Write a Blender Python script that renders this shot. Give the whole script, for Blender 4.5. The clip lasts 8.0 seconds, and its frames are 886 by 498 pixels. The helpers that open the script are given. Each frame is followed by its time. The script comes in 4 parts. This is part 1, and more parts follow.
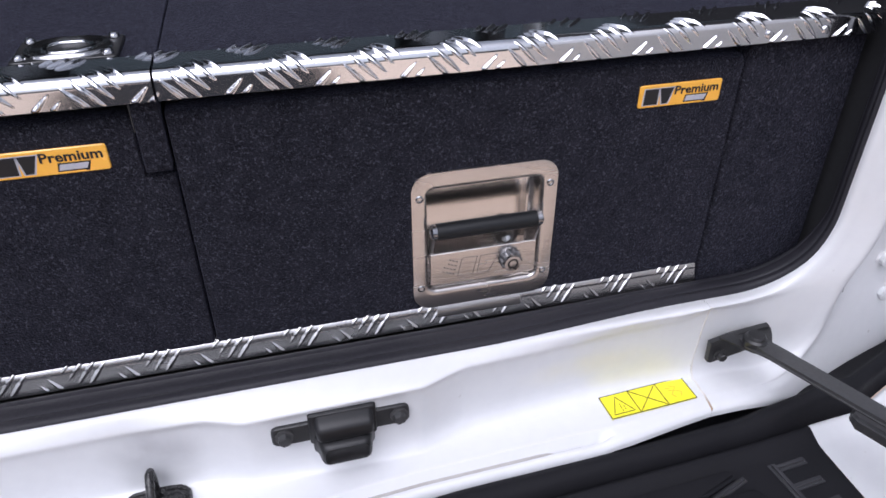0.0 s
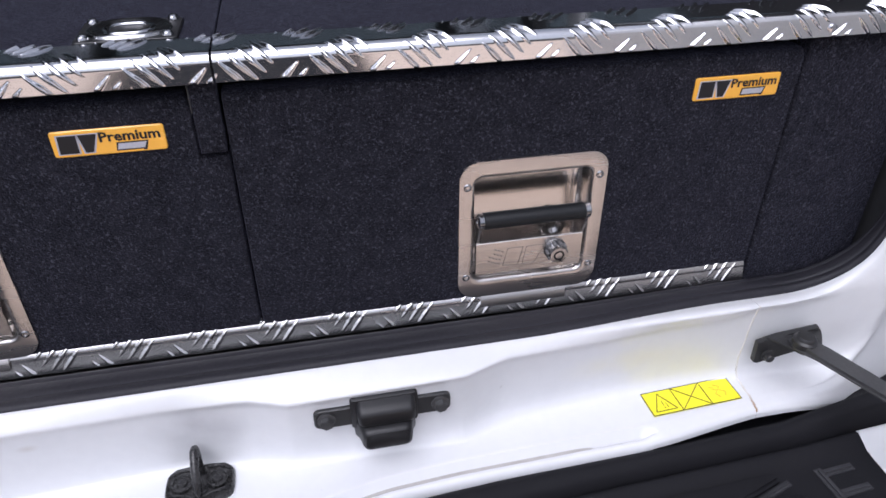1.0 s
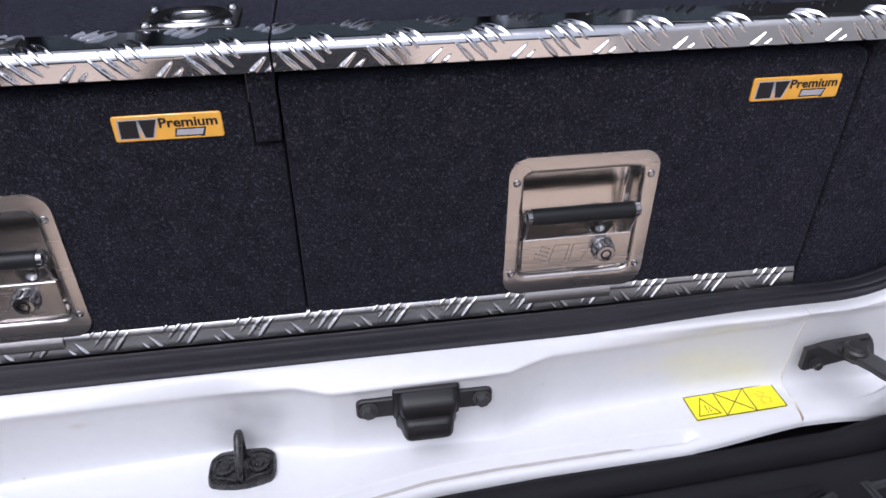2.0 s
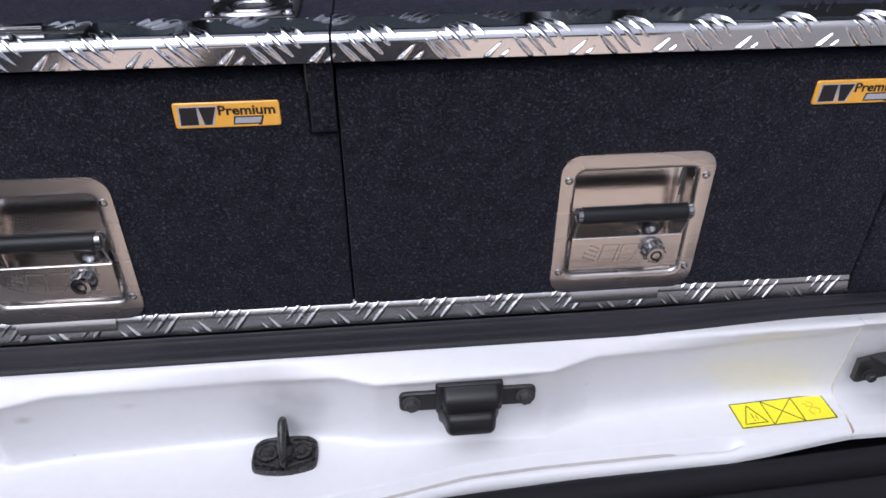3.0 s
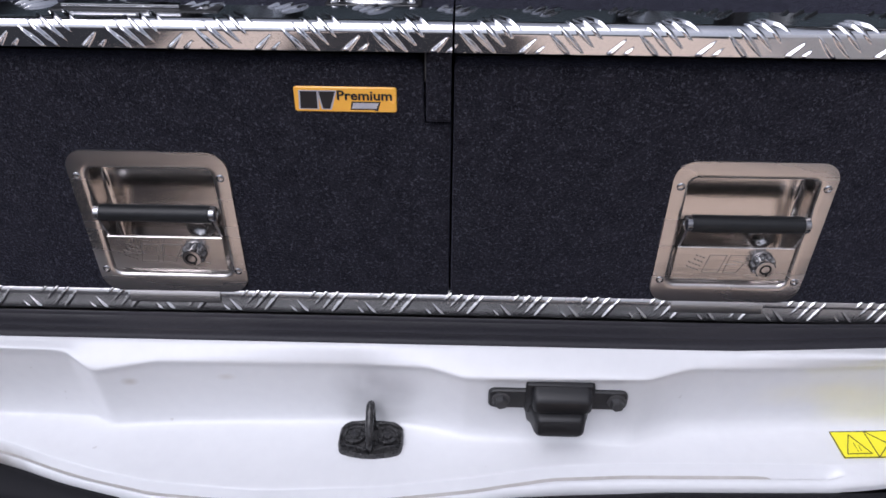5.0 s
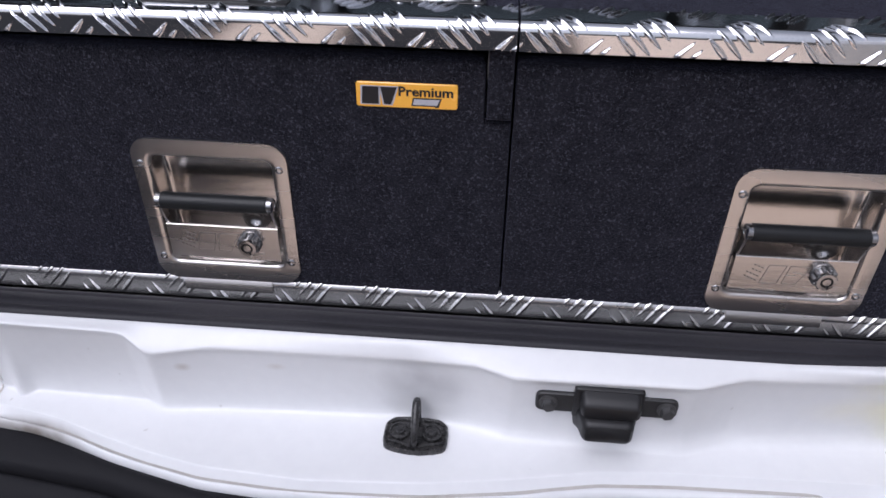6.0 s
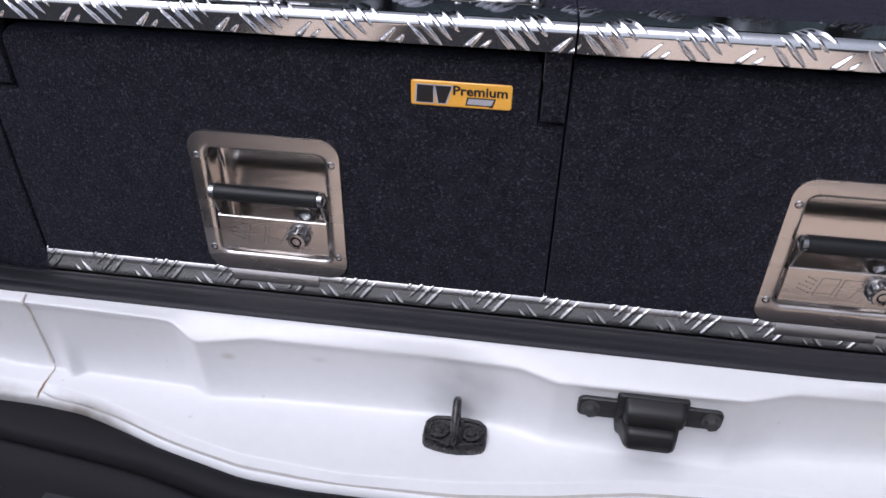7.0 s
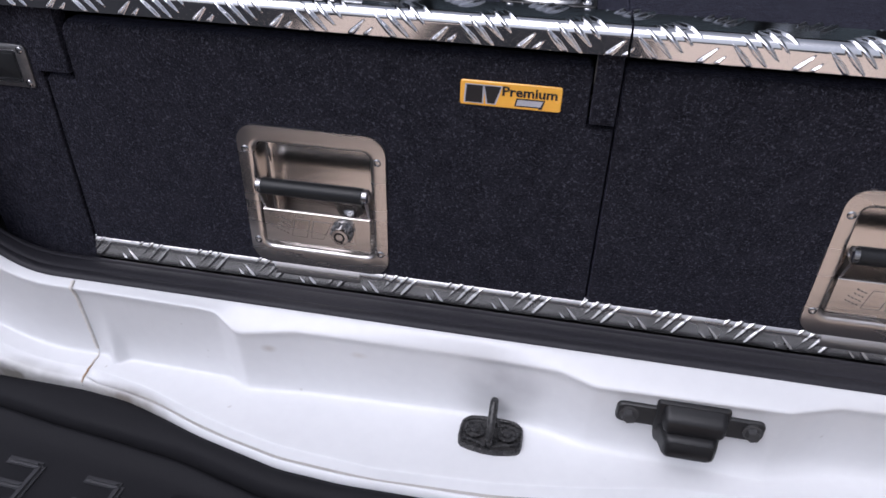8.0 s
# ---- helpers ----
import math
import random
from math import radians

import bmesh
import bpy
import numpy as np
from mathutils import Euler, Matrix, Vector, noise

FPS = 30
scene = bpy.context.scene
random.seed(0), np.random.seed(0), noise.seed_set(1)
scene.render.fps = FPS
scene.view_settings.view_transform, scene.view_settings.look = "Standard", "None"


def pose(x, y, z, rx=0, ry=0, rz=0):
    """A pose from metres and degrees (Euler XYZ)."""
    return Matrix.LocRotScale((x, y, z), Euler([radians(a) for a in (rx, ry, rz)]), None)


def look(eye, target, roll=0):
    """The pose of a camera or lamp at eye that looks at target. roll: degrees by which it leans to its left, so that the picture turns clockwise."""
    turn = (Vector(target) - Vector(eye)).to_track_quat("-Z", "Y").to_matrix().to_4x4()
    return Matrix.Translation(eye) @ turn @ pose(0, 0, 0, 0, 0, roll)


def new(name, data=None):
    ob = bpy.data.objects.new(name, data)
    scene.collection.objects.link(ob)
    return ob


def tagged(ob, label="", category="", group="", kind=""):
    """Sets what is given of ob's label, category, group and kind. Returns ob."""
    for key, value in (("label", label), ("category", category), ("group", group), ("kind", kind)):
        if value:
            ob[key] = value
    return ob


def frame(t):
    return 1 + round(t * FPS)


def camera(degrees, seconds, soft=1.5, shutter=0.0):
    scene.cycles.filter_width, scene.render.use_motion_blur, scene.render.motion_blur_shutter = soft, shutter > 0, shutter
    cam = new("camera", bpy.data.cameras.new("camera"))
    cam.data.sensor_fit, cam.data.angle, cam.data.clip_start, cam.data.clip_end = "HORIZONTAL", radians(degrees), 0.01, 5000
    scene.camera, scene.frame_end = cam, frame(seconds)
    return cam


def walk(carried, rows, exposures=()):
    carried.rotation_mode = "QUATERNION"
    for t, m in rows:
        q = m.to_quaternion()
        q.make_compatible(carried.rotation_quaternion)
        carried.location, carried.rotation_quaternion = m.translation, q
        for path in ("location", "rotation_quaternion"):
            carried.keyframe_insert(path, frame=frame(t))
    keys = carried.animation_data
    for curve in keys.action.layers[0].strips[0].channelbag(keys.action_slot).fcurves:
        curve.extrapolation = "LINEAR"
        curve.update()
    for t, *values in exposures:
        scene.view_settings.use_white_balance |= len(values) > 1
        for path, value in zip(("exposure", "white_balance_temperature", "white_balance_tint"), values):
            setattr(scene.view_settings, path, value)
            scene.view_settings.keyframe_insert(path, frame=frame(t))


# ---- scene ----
# ---- camera: seconds, eye, pitch, roll, yaw ----
cam = camera(64.02, 8.0, soft=1.6)
ROWS = [
    (0.0, 0.0660, -0.4920, 1.2303, -34.073, 0.076, -14.839),
    (0.5, 0.0618, -0.4920, 1.2283, -34.325, 0.143, -13.334),
    (1.0, 0.0534, -0.4912, 1.2253, -34.466, 0.100, -11.781),
    (1.5, 0.0465, -0.4908, 1.2241, -34.575, 0.052, -10.300),
    (3.0, 0.0256, -0.4901, 1.2198, -34.744, -0.136, -5.508),
    (3.5, 0.0204, -0.4902, 1.2184, -34.771, -0.118, -3.884),
    (4.0, 0.0156, -0.4892, 1.2169, -34.843, -0.048, -1.835),
    (4.5, 0.0077, -0.4894, 1.2165, -34.886, -0.216, -0.253),
    (6.0, -0.0175, -0.4909, 1.2135, -34.848, -0.658, 4.837),
    (6.5, -0.0209, -0.4921, 1.2127, -34.792, -0.650, 6.698),
    (7.0, -0.0294, -0.4945, 1.2119, -34.684, -0.895, 8.175),
    (7.5, -0.0368, -0.4966, 1.2117, -34.664, -1.063, 9.370),
    (8.0, -0.0422, -0.4977, 1.2121, -34.748, -1.131, 10.963),
]
walk(cam, [(t, pose(x, y, z, 90 + p, r, w)) for t, x, y, z, p, r, w in ROWS],
     exposures=[(0.0, 0.0, 5780, 17), (2.0, -0.08, 5780, 17), (4.5, -0.25, 5800, 17), (8.0, -0.24, 5830, 17)])

# ---- light: bright hazy daylight from behind the open tailgate ----
SUN_HEIGHT, SUN_TURN = 58, 210
world = bpy.data.worlds.new("sky")
scene.world = world
world.use_nodes = True
wn = world.node_tree.nodes
sky = wn.new("ShaderNodeTexSky")
sky.sky_type, sky.sun_disc = "NISHITA", False
sky.sun_elevation, sky.sun_rotation = radians(SUN_HEIGHT), radians(SUN_TURN)
sky.air_density, sky.dust_density = 1.0, 5.0
wn["Background"].inputs["Strength"].default_value = 0.142
haze = wn.new("ShaderNodeHueSaturation")
haze.inputs["Saturation"].default_value = 0.28
world.node_tree.links.new(sky.outputs[0], haze.inputs["Color"])
world.node_tree.links.new(haze.outputs[0], wn["Background"].inputs["Color"])
sun_data = bpy.data.lights.new("sun", "SUN")
sun_data.energy, sun_data.angle, sun_data.color = 1.4, radians(58), (1.0, 0.95, 0.89)
sun = new("sun", sun_data)
a, e = radians(SUN_TURN), radians(SUN_HEIGHT)
sun.matrix_world = look((0, 0, 5), (-math.sin(a) * math.cos(e), -math.cos(a) * math.cos(e), 5 - math.sin(e)))


# ---- materials ----
def material(name, base, second=None, rough=0.5, metal=0.0, grain=300.0, blotch=12.0, mix=0.5,
             bump=0.0, bump_scale=None, rough_vary=0.08, coat=0.0, stretch=(1, 1, 1), sheen=0.0):
    m = bpy.data.materials.new(name)
    m.use_nodes = True
    nt = m.node_tree
    p = nt.nodes["Principled BSDF"]
    p.inputs["Metallic"].default_value = metal
    p.inputs["Coat Weight"].default_value = coat
    p.inputs["Coat Roughness"].default_value = 0.16
    p.inputs["Sheen Weight"].default_value = sheen
    co = nt.nodes.new("ShaderNodeTexCoord")
    mp = nt.nodes.new("ShaderNodeMapping")
    mp.inputs["Scale"].default_value = stretch
    nt.links.new(co.outputs["Object"], mp.inputs["Vector"])

    def cloud(scale, detail=3.0):
        n = nt.nodes.new("ShaderNodeTexNoise")
        n.inputs["Scale"].default_value, n.inputs["Detail"].default_value = scale, detail
        nt.links.new(mp.outputs[0], n.inputs["Vector"])
        return n.outputs["Fac"]

    fine, coarse = cloud(grain), cloud(blotch, 4.0)
    both = nt.nodes.new("ShaderNodeMath")
    both.operation = "MULTIPLY_ADD"
    nt.links.new(fine, both.inputs[0])
    both.inputs[1].default_value = 0.55
    half = nt.nodes.new("ShaderNodeMath")
    half.operation = "MULTIPLY"
    half.inputs[1].default_value = 0.45
    nt.links.new(coarse, half.inputs[0])
    nt.links.new(half.outputs[0], both.inputs[2])
    ramp = nt.nodes.new("ShaderNodeValToRGB")
    ramp.color_ramp.elements[0].position, ramp.color_ramp.elements[1].position = 0.5 - mix / 2, 0.5 + mix / 2
    ramp.color_ramp.elements[0].color = (*(second or [c * 0.85 for c in base]), 1)
    ramp.color_ramp.elements[1].color = (*base, 1)
    nt.links.new(both.outputs[0], ramp.inputs[0])
    nt.links.new(ramp.outputs[0], p.inputs["Base Color"])
    rr = nt.nodes.new("ShaderNodeMapRange")
    rr.inputs["To Min"].default_value, rr.inputs["To Max"].default_value = max(0.02, rough - rough_vary), rough + rough_vary
    nt.links.new(coarse, rr.inputs["Value"])
    nt.links.new(rr.outputs[0], p.inputs["Roughness"])
    if bump:
        b = nt.nodes.new("ShaderNodeBump")
        b.inputs["Strength"].default_value, b.inputs["Distance"].default_value = bump, 0.002
        nt.links.new(cloud(bump_scale or grain, 2.0), b.inputs["Height"])
        nt.links.new(b.outputs[0], p.inputs["Normal"])
    return m


def add_stain_or_shade(m, centre, size, colour, strength, power=1.0):
    """A soft smudge, stain or painted shade, of a shape of its own on a painted surface."""
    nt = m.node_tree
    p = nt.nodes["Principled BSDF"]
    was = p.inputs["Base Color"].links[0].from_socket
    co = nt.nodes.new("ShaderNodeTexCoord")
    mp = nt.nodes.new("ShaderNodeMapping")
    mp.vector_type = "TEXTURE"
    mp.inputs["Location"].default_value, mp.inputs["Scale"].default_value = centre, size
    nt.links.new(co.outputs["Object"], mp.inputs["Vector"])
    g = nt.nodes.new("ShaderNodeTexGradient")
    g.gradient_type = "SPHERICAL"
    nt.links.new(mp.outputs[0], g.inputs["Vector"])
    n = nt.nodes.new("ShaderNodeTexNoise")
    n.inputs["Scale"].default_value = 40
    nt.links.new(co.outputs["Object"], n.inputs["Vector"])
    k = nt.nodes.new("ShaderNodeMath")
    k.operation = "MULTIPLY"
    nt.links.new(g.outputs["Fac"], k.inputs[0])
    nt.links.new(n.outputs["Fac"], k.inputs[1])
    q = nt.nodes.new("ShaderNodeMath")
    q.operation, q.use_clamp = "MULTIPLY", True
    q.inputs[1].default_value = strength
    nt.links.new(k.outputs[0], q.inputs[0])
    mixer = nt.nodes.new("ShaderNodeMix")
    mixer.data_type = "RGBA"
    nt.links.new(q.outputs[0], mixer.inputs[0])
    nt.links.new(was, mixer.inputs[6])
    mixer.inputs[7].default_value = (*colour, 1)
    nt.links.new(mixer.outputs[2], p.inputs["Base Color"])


def carpet_material():
    m = material("carpet", (0.0188, 0.0185, 0.0252), (0.0052, 0.0050, 0.0081), 0.95, grain=420, blotch=60, mix=0.25, bump=0.9, bump_scale=650)
    nt = m.node_tree
    p = nt.nodes["Principled BSDF"]
    was = p.inputs["Base Color"].links[0].from_socket
    co = nt.nodes.new("ShaderNodeTexCoord")
    n = nt.nodes.new("ShaderNodeTexNoise")
    n.inputs["Scale"].default_value, n.inputs["Detail"].default_value, n.inputs["Distortion"].default_value = 430, 3.0, 1.2
    nt.links.new(co.outputs["Object"], n.inputs["Vector"])
    r = nt.nodes.new("ShaderNodeMapRange")
    r.inputs["From Min"].default_value, r.inputs["From Max"].default_value = 0.54, 0.74
    nt.links.new(n.outputs["Fac"], r.inputs["Value"])
    mixer = nt.nodes.new("ShaderNodeMix")
    mixer.data_type = "RGBA"
    nt.links.new(r.outputs[0], mixer.inputs[0])
    nt.links.new(was, mixer.inputs[6])
    mixer.inputs[7].default_value = (0.070, 0.072, 0.090, 1)
    nt.links.new(mixer.outputs[2], p.inputs["Base Color"])
    p.inputs["Specular IOR Level"].default_value = 0.15
    p.inputs["Sheen Weight"].default_value, p.inputs["Sheen Roughness"].default_value = 0.11, 0.40
    p.inputs["Sheen Tint"].default_value = (0.62, 0.64, 1.0, 1)
    return m


CARPET = carpet_material()
PAINT = material("white_paint", (0.710, 0.717, 0.730), (0.665, 0.672, 0.688), 0.36, grain=90, blotch=9, mix=0.5, coat=0.2, bump=0.02, bump_scale=500)
# greyer patch on the sill wall behind the striker loop
add_stain_or_shade(PAINT, (-0.066, -0.050, 0.765), (0.045, 0.05, 0.030), (0.42, 0.42, 0.44), 1.5)
add_stain_or_shade(PAINT, (-0.278, -0.055, 0.772), (0.009, 0.03, 0.006), (0.42, 0.38, 0.34), 1.5)
add_stain_or_shade(PAINT, (-0.195, -0.055, 0.775), (0.010, 0.03, 0.005), (0.55, 0.52, 0.49), 1.1)
add_stain_or_shade(PAINT, (-0.165, -0.142, 0.716), (0.010, 0.012, 0.012), (0.45, 0.36, 0.26), 2.2)
# grime plus the shade under the left front edge, both painted in
add_stain_or_shade(PAINT, (-0.560, -0.088, 0.704), (0.115, 0.026, 0.024), (0.17, 0.16, 0.145), 3.0)
add_stain_or_shade(PAINT, (-0.430, -0.094, 0.702), (0.075, 0.024, 0.015), (0.22, 0.20, 0.18), 2.6)
add_stain_or_shade(PAINT, (0.300, -0.045, 0.758), (0.050, 0.05, 0.020), (0.74, 0.71, 0.55), 0.75)
add_stain_or_shade(PAINT, (0.345, -0.045, 0.760), (0.050, 0.05, 0.021), (0.74, 0.71, 0.55), 0.75)
specks = PAINT.node_tree.nodes.new("ShaderNodeTexNoise")
specks.inputs["Scale"].default_value, specks.inputs["Detail"].default_value = 120, 1.0
paint_at = PAINT.node_tree.nodes.new("ShaderNodeTexCoord")
PAINT.node_tree.links.new(paint_at.outputs["Object"], specks.inputs["Vector"])
speck_range = PAINT.node_tree.nodes.new("ShaderNodeMapRange")
speck_range.inputs["From Min"].default_value, speck_range.inputs["From Max"].default_value, speck_range.inputs["To Max"].default_value = 0.79, 0.88, 0.55
PAINT.node_tree.links.new(specks.outputs["Fac"], speck_range.inputs["Value"])
speck_mix = PAINT.node_tree.nodes.new("ShaderNodeMix")
speck_mix.data_type = "RGBA"
paint_bsdf = PAINT.node_tree.nodes["Principled BSDF"]
PAINT.node_tree.links.new(speck_range.outputs[0], speck_mix.inputs[0])
PAINT.node_tree.links.new(paint_bsdf.inputs["Base Color"].links[0].from_socket, speck_mix.inputs[6])
speck_mix.inputs[7].default_value = (0.36, 0.34, 0.31, 1)
PAINT.node_tree.links.new(speck_mix.outputs[2], paint_bsdf.inputs["Base Color"])
SEALANT = material("old_sealant", (0.74, 0.73, 0.71), (0.63, 0.60, 0.55), 0.7, grain=160, blotch=45, mix=0.25)
add_stain_or_shade(SEALANT, (0.445, -0.088, 0.708), (0.03, 0.022, 0.018), (0.34, 0.22, 0.12), 2.4)
add_stain_or_shade(SEALANT, (-0.468, -0.070, 0.710), (0.03, 0.022, 0.018), (0.34, 0.22, 0.12), 2.4)
GROOVE = material("dirty_seam_filler", (0.50, 0.485, 0.465), (0.36, 0.34, 0.315), 0.75, grain=140, blotch=30, mix=0.5)
TREAD = material("tread_plate", (0.86, 0.86, 0.87), (0.74, 0.74, 0.76), 0.095, 1.0, grain=500, blotch=20, rough_vary=0.03)
STRIP = material("worn_tread_plate", (0.74, 0.73, 0.72), (0.55, 0.54, 0.54), 0.25, 1.0, grain=420, blotch=26, rough_vary=0.08)
STEEL = material("brushed_steel", (0.63, 0.60, 0.58), (0.54, 0.515, 0.50), 0.27, 1.0, grain=160, blotch=30, bump=0.06, bump_scale=260, stretch=(0.12, 1, 1), rough_vary=0.05)
POCKET = material("pressed_steel", (0.66, 0.63, 0.61), (0.56, 0.535, 0.52), 0.19, 1.0, grain=160, blotch=25, bump=0.04, bump_scale=220, stretch=(0.15, 1, 1), rough_vary=0.05)
CHROME = material("chrome", (0.66, 0.66, 0.67), (0.58, 0.58, 0.60), 0.09, 1.0, grain=300, blotch=40, rough_vary=0.03)
LOCK = material("lock_chrome", (0.42, 0.42, 0.43), (0.30, 0.30, 0.31), 0.16, 1.0, grain=300, blotch=60)
DARK_STEEL = material("dull_dark_steel", (0.21, 0.21, 0.215), (0.12, 0.12, 0.125), 0.36, 0.8, grain=400, blotch=90, bump=0.1)
DISH = material("zinc_dish", (0.50, 0.50, 0.50), (0.36, 0.36, 0.37), 0.22, 1.0, grain=250, blotch=60)
GRIP = material("black_grip", (0.014, 0.015, 0.017), (0.009, 0.010, 0.011), 0.38, grain=400, blotch=30, bump=0.05)
RUBBER = material("seal_rubber", (0.025, 0.024, 0.030), (0.014, 0.014, 0.018), 0.56, grain=350, blotch=18, bump=0.15, mix=0.4)
BOOT = material("moulded_rubber", (0.012, 0.012, 0.014), (0.008, 0.008, 0.009), 0.46, grain=350, blotch=40, bump=0.05)
# paler copy of the bumper plastic: light caught on the ribs is painted in
RIB = material("lit_rib_plastic", (0.044, 0.044, 0.048), (0.026, 0.026, 0.030), 0.42, grain=700, blotch=25, bump=0.15, bump_scale=900)
PLASTIC = material("bumper_plastic", (0.0135, 0.0135, 0.0160), (0.0075, 0.0075, 0.0095), 0.64, grain=900, blotch=10, bump=0.25, bump_scale=1100)
BLACK = material("black_steel", (0.028, 0.028, 0.029), (0.016, 0.016, 0.017), 0.40, grain=300, blotch=40, bump=0.12)
ARM = material("worn_grey_enamel", (0.060, 0.060, 0.062), (0.036, 0.036, 0.038), 0.36, grain=300, blotch=30, bump=0.06)
GLOSS_BLACK = material("dusty_black_enamel", (0.038, 0.037, 0.037), (0.010, 0.010, 0.011), 0.27, grain=380, blotch=120, mix=0.22, bump=0.2, bump_scale=500)
RUBBER.node_tree.nodes["Principled BSDF"].inputs["Specular IOR Level"].default_value = 0.30
GRIP.node_tree.nodes["Principled BSDF"].inputs["Specular IOR Level"].default_value = 0.30
RIB.node_tree.nodes["Principled BSDF"].inputs["Specular IOR Level"].default_value = 0.30
PLASTIC.node_tree.nodes["Principled BSDF"].inputs["Specular IOR Level"].default_value = 0.15
TRIM = material("dark_cabin_trim", (0.034, 0.034, 0.037), (0.024, 0.024, 0.026), 0.8, grain=200, blotch=6, bump=0.1)
LINING = material("pale_headlining", (0.30, 0.30, 0.30), (0.25, 0.25, 0.25), 0.95, grain=300, blotch=5, bump=0.1)
DOOR_LINING = material("pale_door_lining", (0.60, 0.59, 0.57), (0.54, 0.53, 0.51), 0.8, grain=300, blotch=5, bump=0.1)
ORANGE = material("badge_amber", (0.94, 0.49, 0.06), (0.86, 0.43, 0.05), 0.25, grain=120, blotch=60, coat=0.5)
INK = material("black_ink", (0.012, 0.012, 0.014), (0.008, 0.008, 0.010), 0.4, grain=300, blotch=50)
SILVER_INK = material("silver_ink", (0.50, 0.50, 0.54), (0.36, 0.36, 0.40), 0.4, grain=500, blotch=60)
FADED = material("faded_print", (0.74, 0.58, 0.03), (0.66, 0.50, 0.03), 0.4, grain=300, blotch=60)
YELLOW = material("label_yellow", (0.90, 0.82, 0.02), (0.85, 0.76, 0.015), 0.35, grain=150, blotch=40)
ETCH = material("etched_steel", (0.36, 0.33, 0.31), (0.30, 0.28, 0.26), 0.5, 0.9, grain=400, blotch=50)
# darkened to stand in for shaded ground in the metal's reflections
GROUND = material("ground", (0.026, 0.026, 0.029), (0.015, 0.015, 0.017), 0.9, grain=60, blotch=1.2, bump=0.4, bump_scale=90)
GROUND.node_tree.nodes["Principled BSDF"].inputs["Specular IOR Level"].default_value = 0.1
PAVING = material("pink_concrete", (0.78, 0.62, 0.49), (0.66, 0.52, 0.41), 0.85, grain=50, blotch=2.0, bump=0.3, bump_scale=80)


GLASS = bpy.data.materials.new("window_glass")
GLASS.use_nodes = True
gp = GLASS.node_tree.nodes["Principled BSDF"]
gp.inputs["Transmission Weight"].default_value, gp.inputs["Roughness"].default_value = 1.0, 0.01
gp.inputs["Base Color"].default_value = (0.16, 0.18, 0.18, 1)


# ---- mesh helpers ----
def empty(name, label, category, group="", kind="", at=(0, 0, 0)):
    ob = new(name)
    ob.empty_display_size = 0.05
    ob.location = at
    return tagged(ob, label, category, group, kind)


def part(name, bm, mat, parent=None, label="", smooth=True, sharp=38):
    bmesh.ops.recalc_face_normals(bm, faces=bm.faces)
    me = bpy.data.meshes.new(name)
    bm.to_mesh(me)
    bm.free()
    me.materials.append(mat)
    if smooth:
        me.shade_smooth()
        me.set_sharp_from_angle(angle=radians(sharp))
    ob = new(name, me)
    if parent:
        ob.parent = parent
        # parts are modelled in world metres; keep them there
        ob.matrix_parent_inverse = Matrix.Translation(-world_at(parent))
    return tagged(ob, label) if label else ob


def world_at(ob):
    v = Vector(ob.location)
    if ob.parent:
        v = v + world_at(ob.parent) + ob.matrix_parent_inverse.translation
    return v


def grid_part(name, pts, mat, parent=None, label="", close_v=False, sharp=60):
    """A mesh from an array of rows x columns x 3."""
    pts = np.asarray(pts, float)
    r, c = pts.shape[:2]
    i = np.arange(r * c).reshape(r, c)
    if close_v:
        i = np.concatenate([i, i[:, :1]], 1)
    q = np.stack([i[:-1, :-1], i[1:, :-1], i[1:, 1:], i[:-1, 1:]], -1).reshape(-1, 4)
    me = bpy.data.meshes.new(name)
    me.from_pydata(pts.reshape(-1, 3).tolist(), [], q.tolist())
    me.materials.append(mat)
    me.shade_smooth()
    me.set_sharp_from_angle(angle=radians(sharp))
    ob = new(name, me)
    if parent:
        ob.parent = parent
        ob.matrix_parent_inverse = Matrix.Translation(-world_at(parent))
    return tagged(ob, label) if label else ob


def box(x0, x1, y0, y1, z0, z1, bevel=0.0, seg=2, bm=None):
    bm = bm or bmesh.new()
    made = bmesh.ops.create_cube(bm, size=1.0, matrix=Matrix.LocRotScale(((x0 + x1) / 2, (y0 + y1) / 2, (z0 + z1) / 2), None, (x1 - x0, y1 - y0, z1 - z0)))
    if bevel:
        edges = {e for v in made["verts"] for e in v.link_edges}
        bmesh.ops.bevel(bm, geom=list(edges), offset=bevel, segments=seg, profile=0.6, affect="EDGES")
    return bm


def loop_xz(cx, cz, hw, hh, r, n=6):
    r = max(min(r, hw, hh), 1e-5)
    out = []
    for k, (sx, sz) in enumerate(((1, 1), (-1, 1), (-1, -1), (1, -1))):
        for i in range(n + 1):
            t = math.pi / 2 * (k + i / n)
            out.append((cx + sx * (hw - r) + r * math.cos(t), cz + sz * (hh - r) + r * math.sin(t)))
    return out


def rings(levels, axis="y", fill_first=False, fill_last=True, n=6, bm=None):
    """Bridges rounded rectangles (cu, cv, half u, half v, radius, depth) lying across an axis."""
    bm = bm or bmesh.new()
    rows = []
    for cu, cv, hu, hv, r, d in levels:
        put = {"y": lambda u, v: (u, d, v), "z": lambda u, v: (u, v, d), "x": lambda u, v: (d, u, v)}[axis]
        rows.append([bm.verts.new(put(u, v)) for u, v in loop_xz(cu, cv, hu, hv, r, n)])
    for a, b in zip(rows, rows[1:]):
        for i in range(len(a)):
            j = (i + 1) % len(a)
            bm.faces.new((a[i], a[j], b[j], b[i]))
    if fill_first:
        bm.faces.new(rows[0])
    if fill_last:
        bm.faces.new(rows[-1])
    return bm


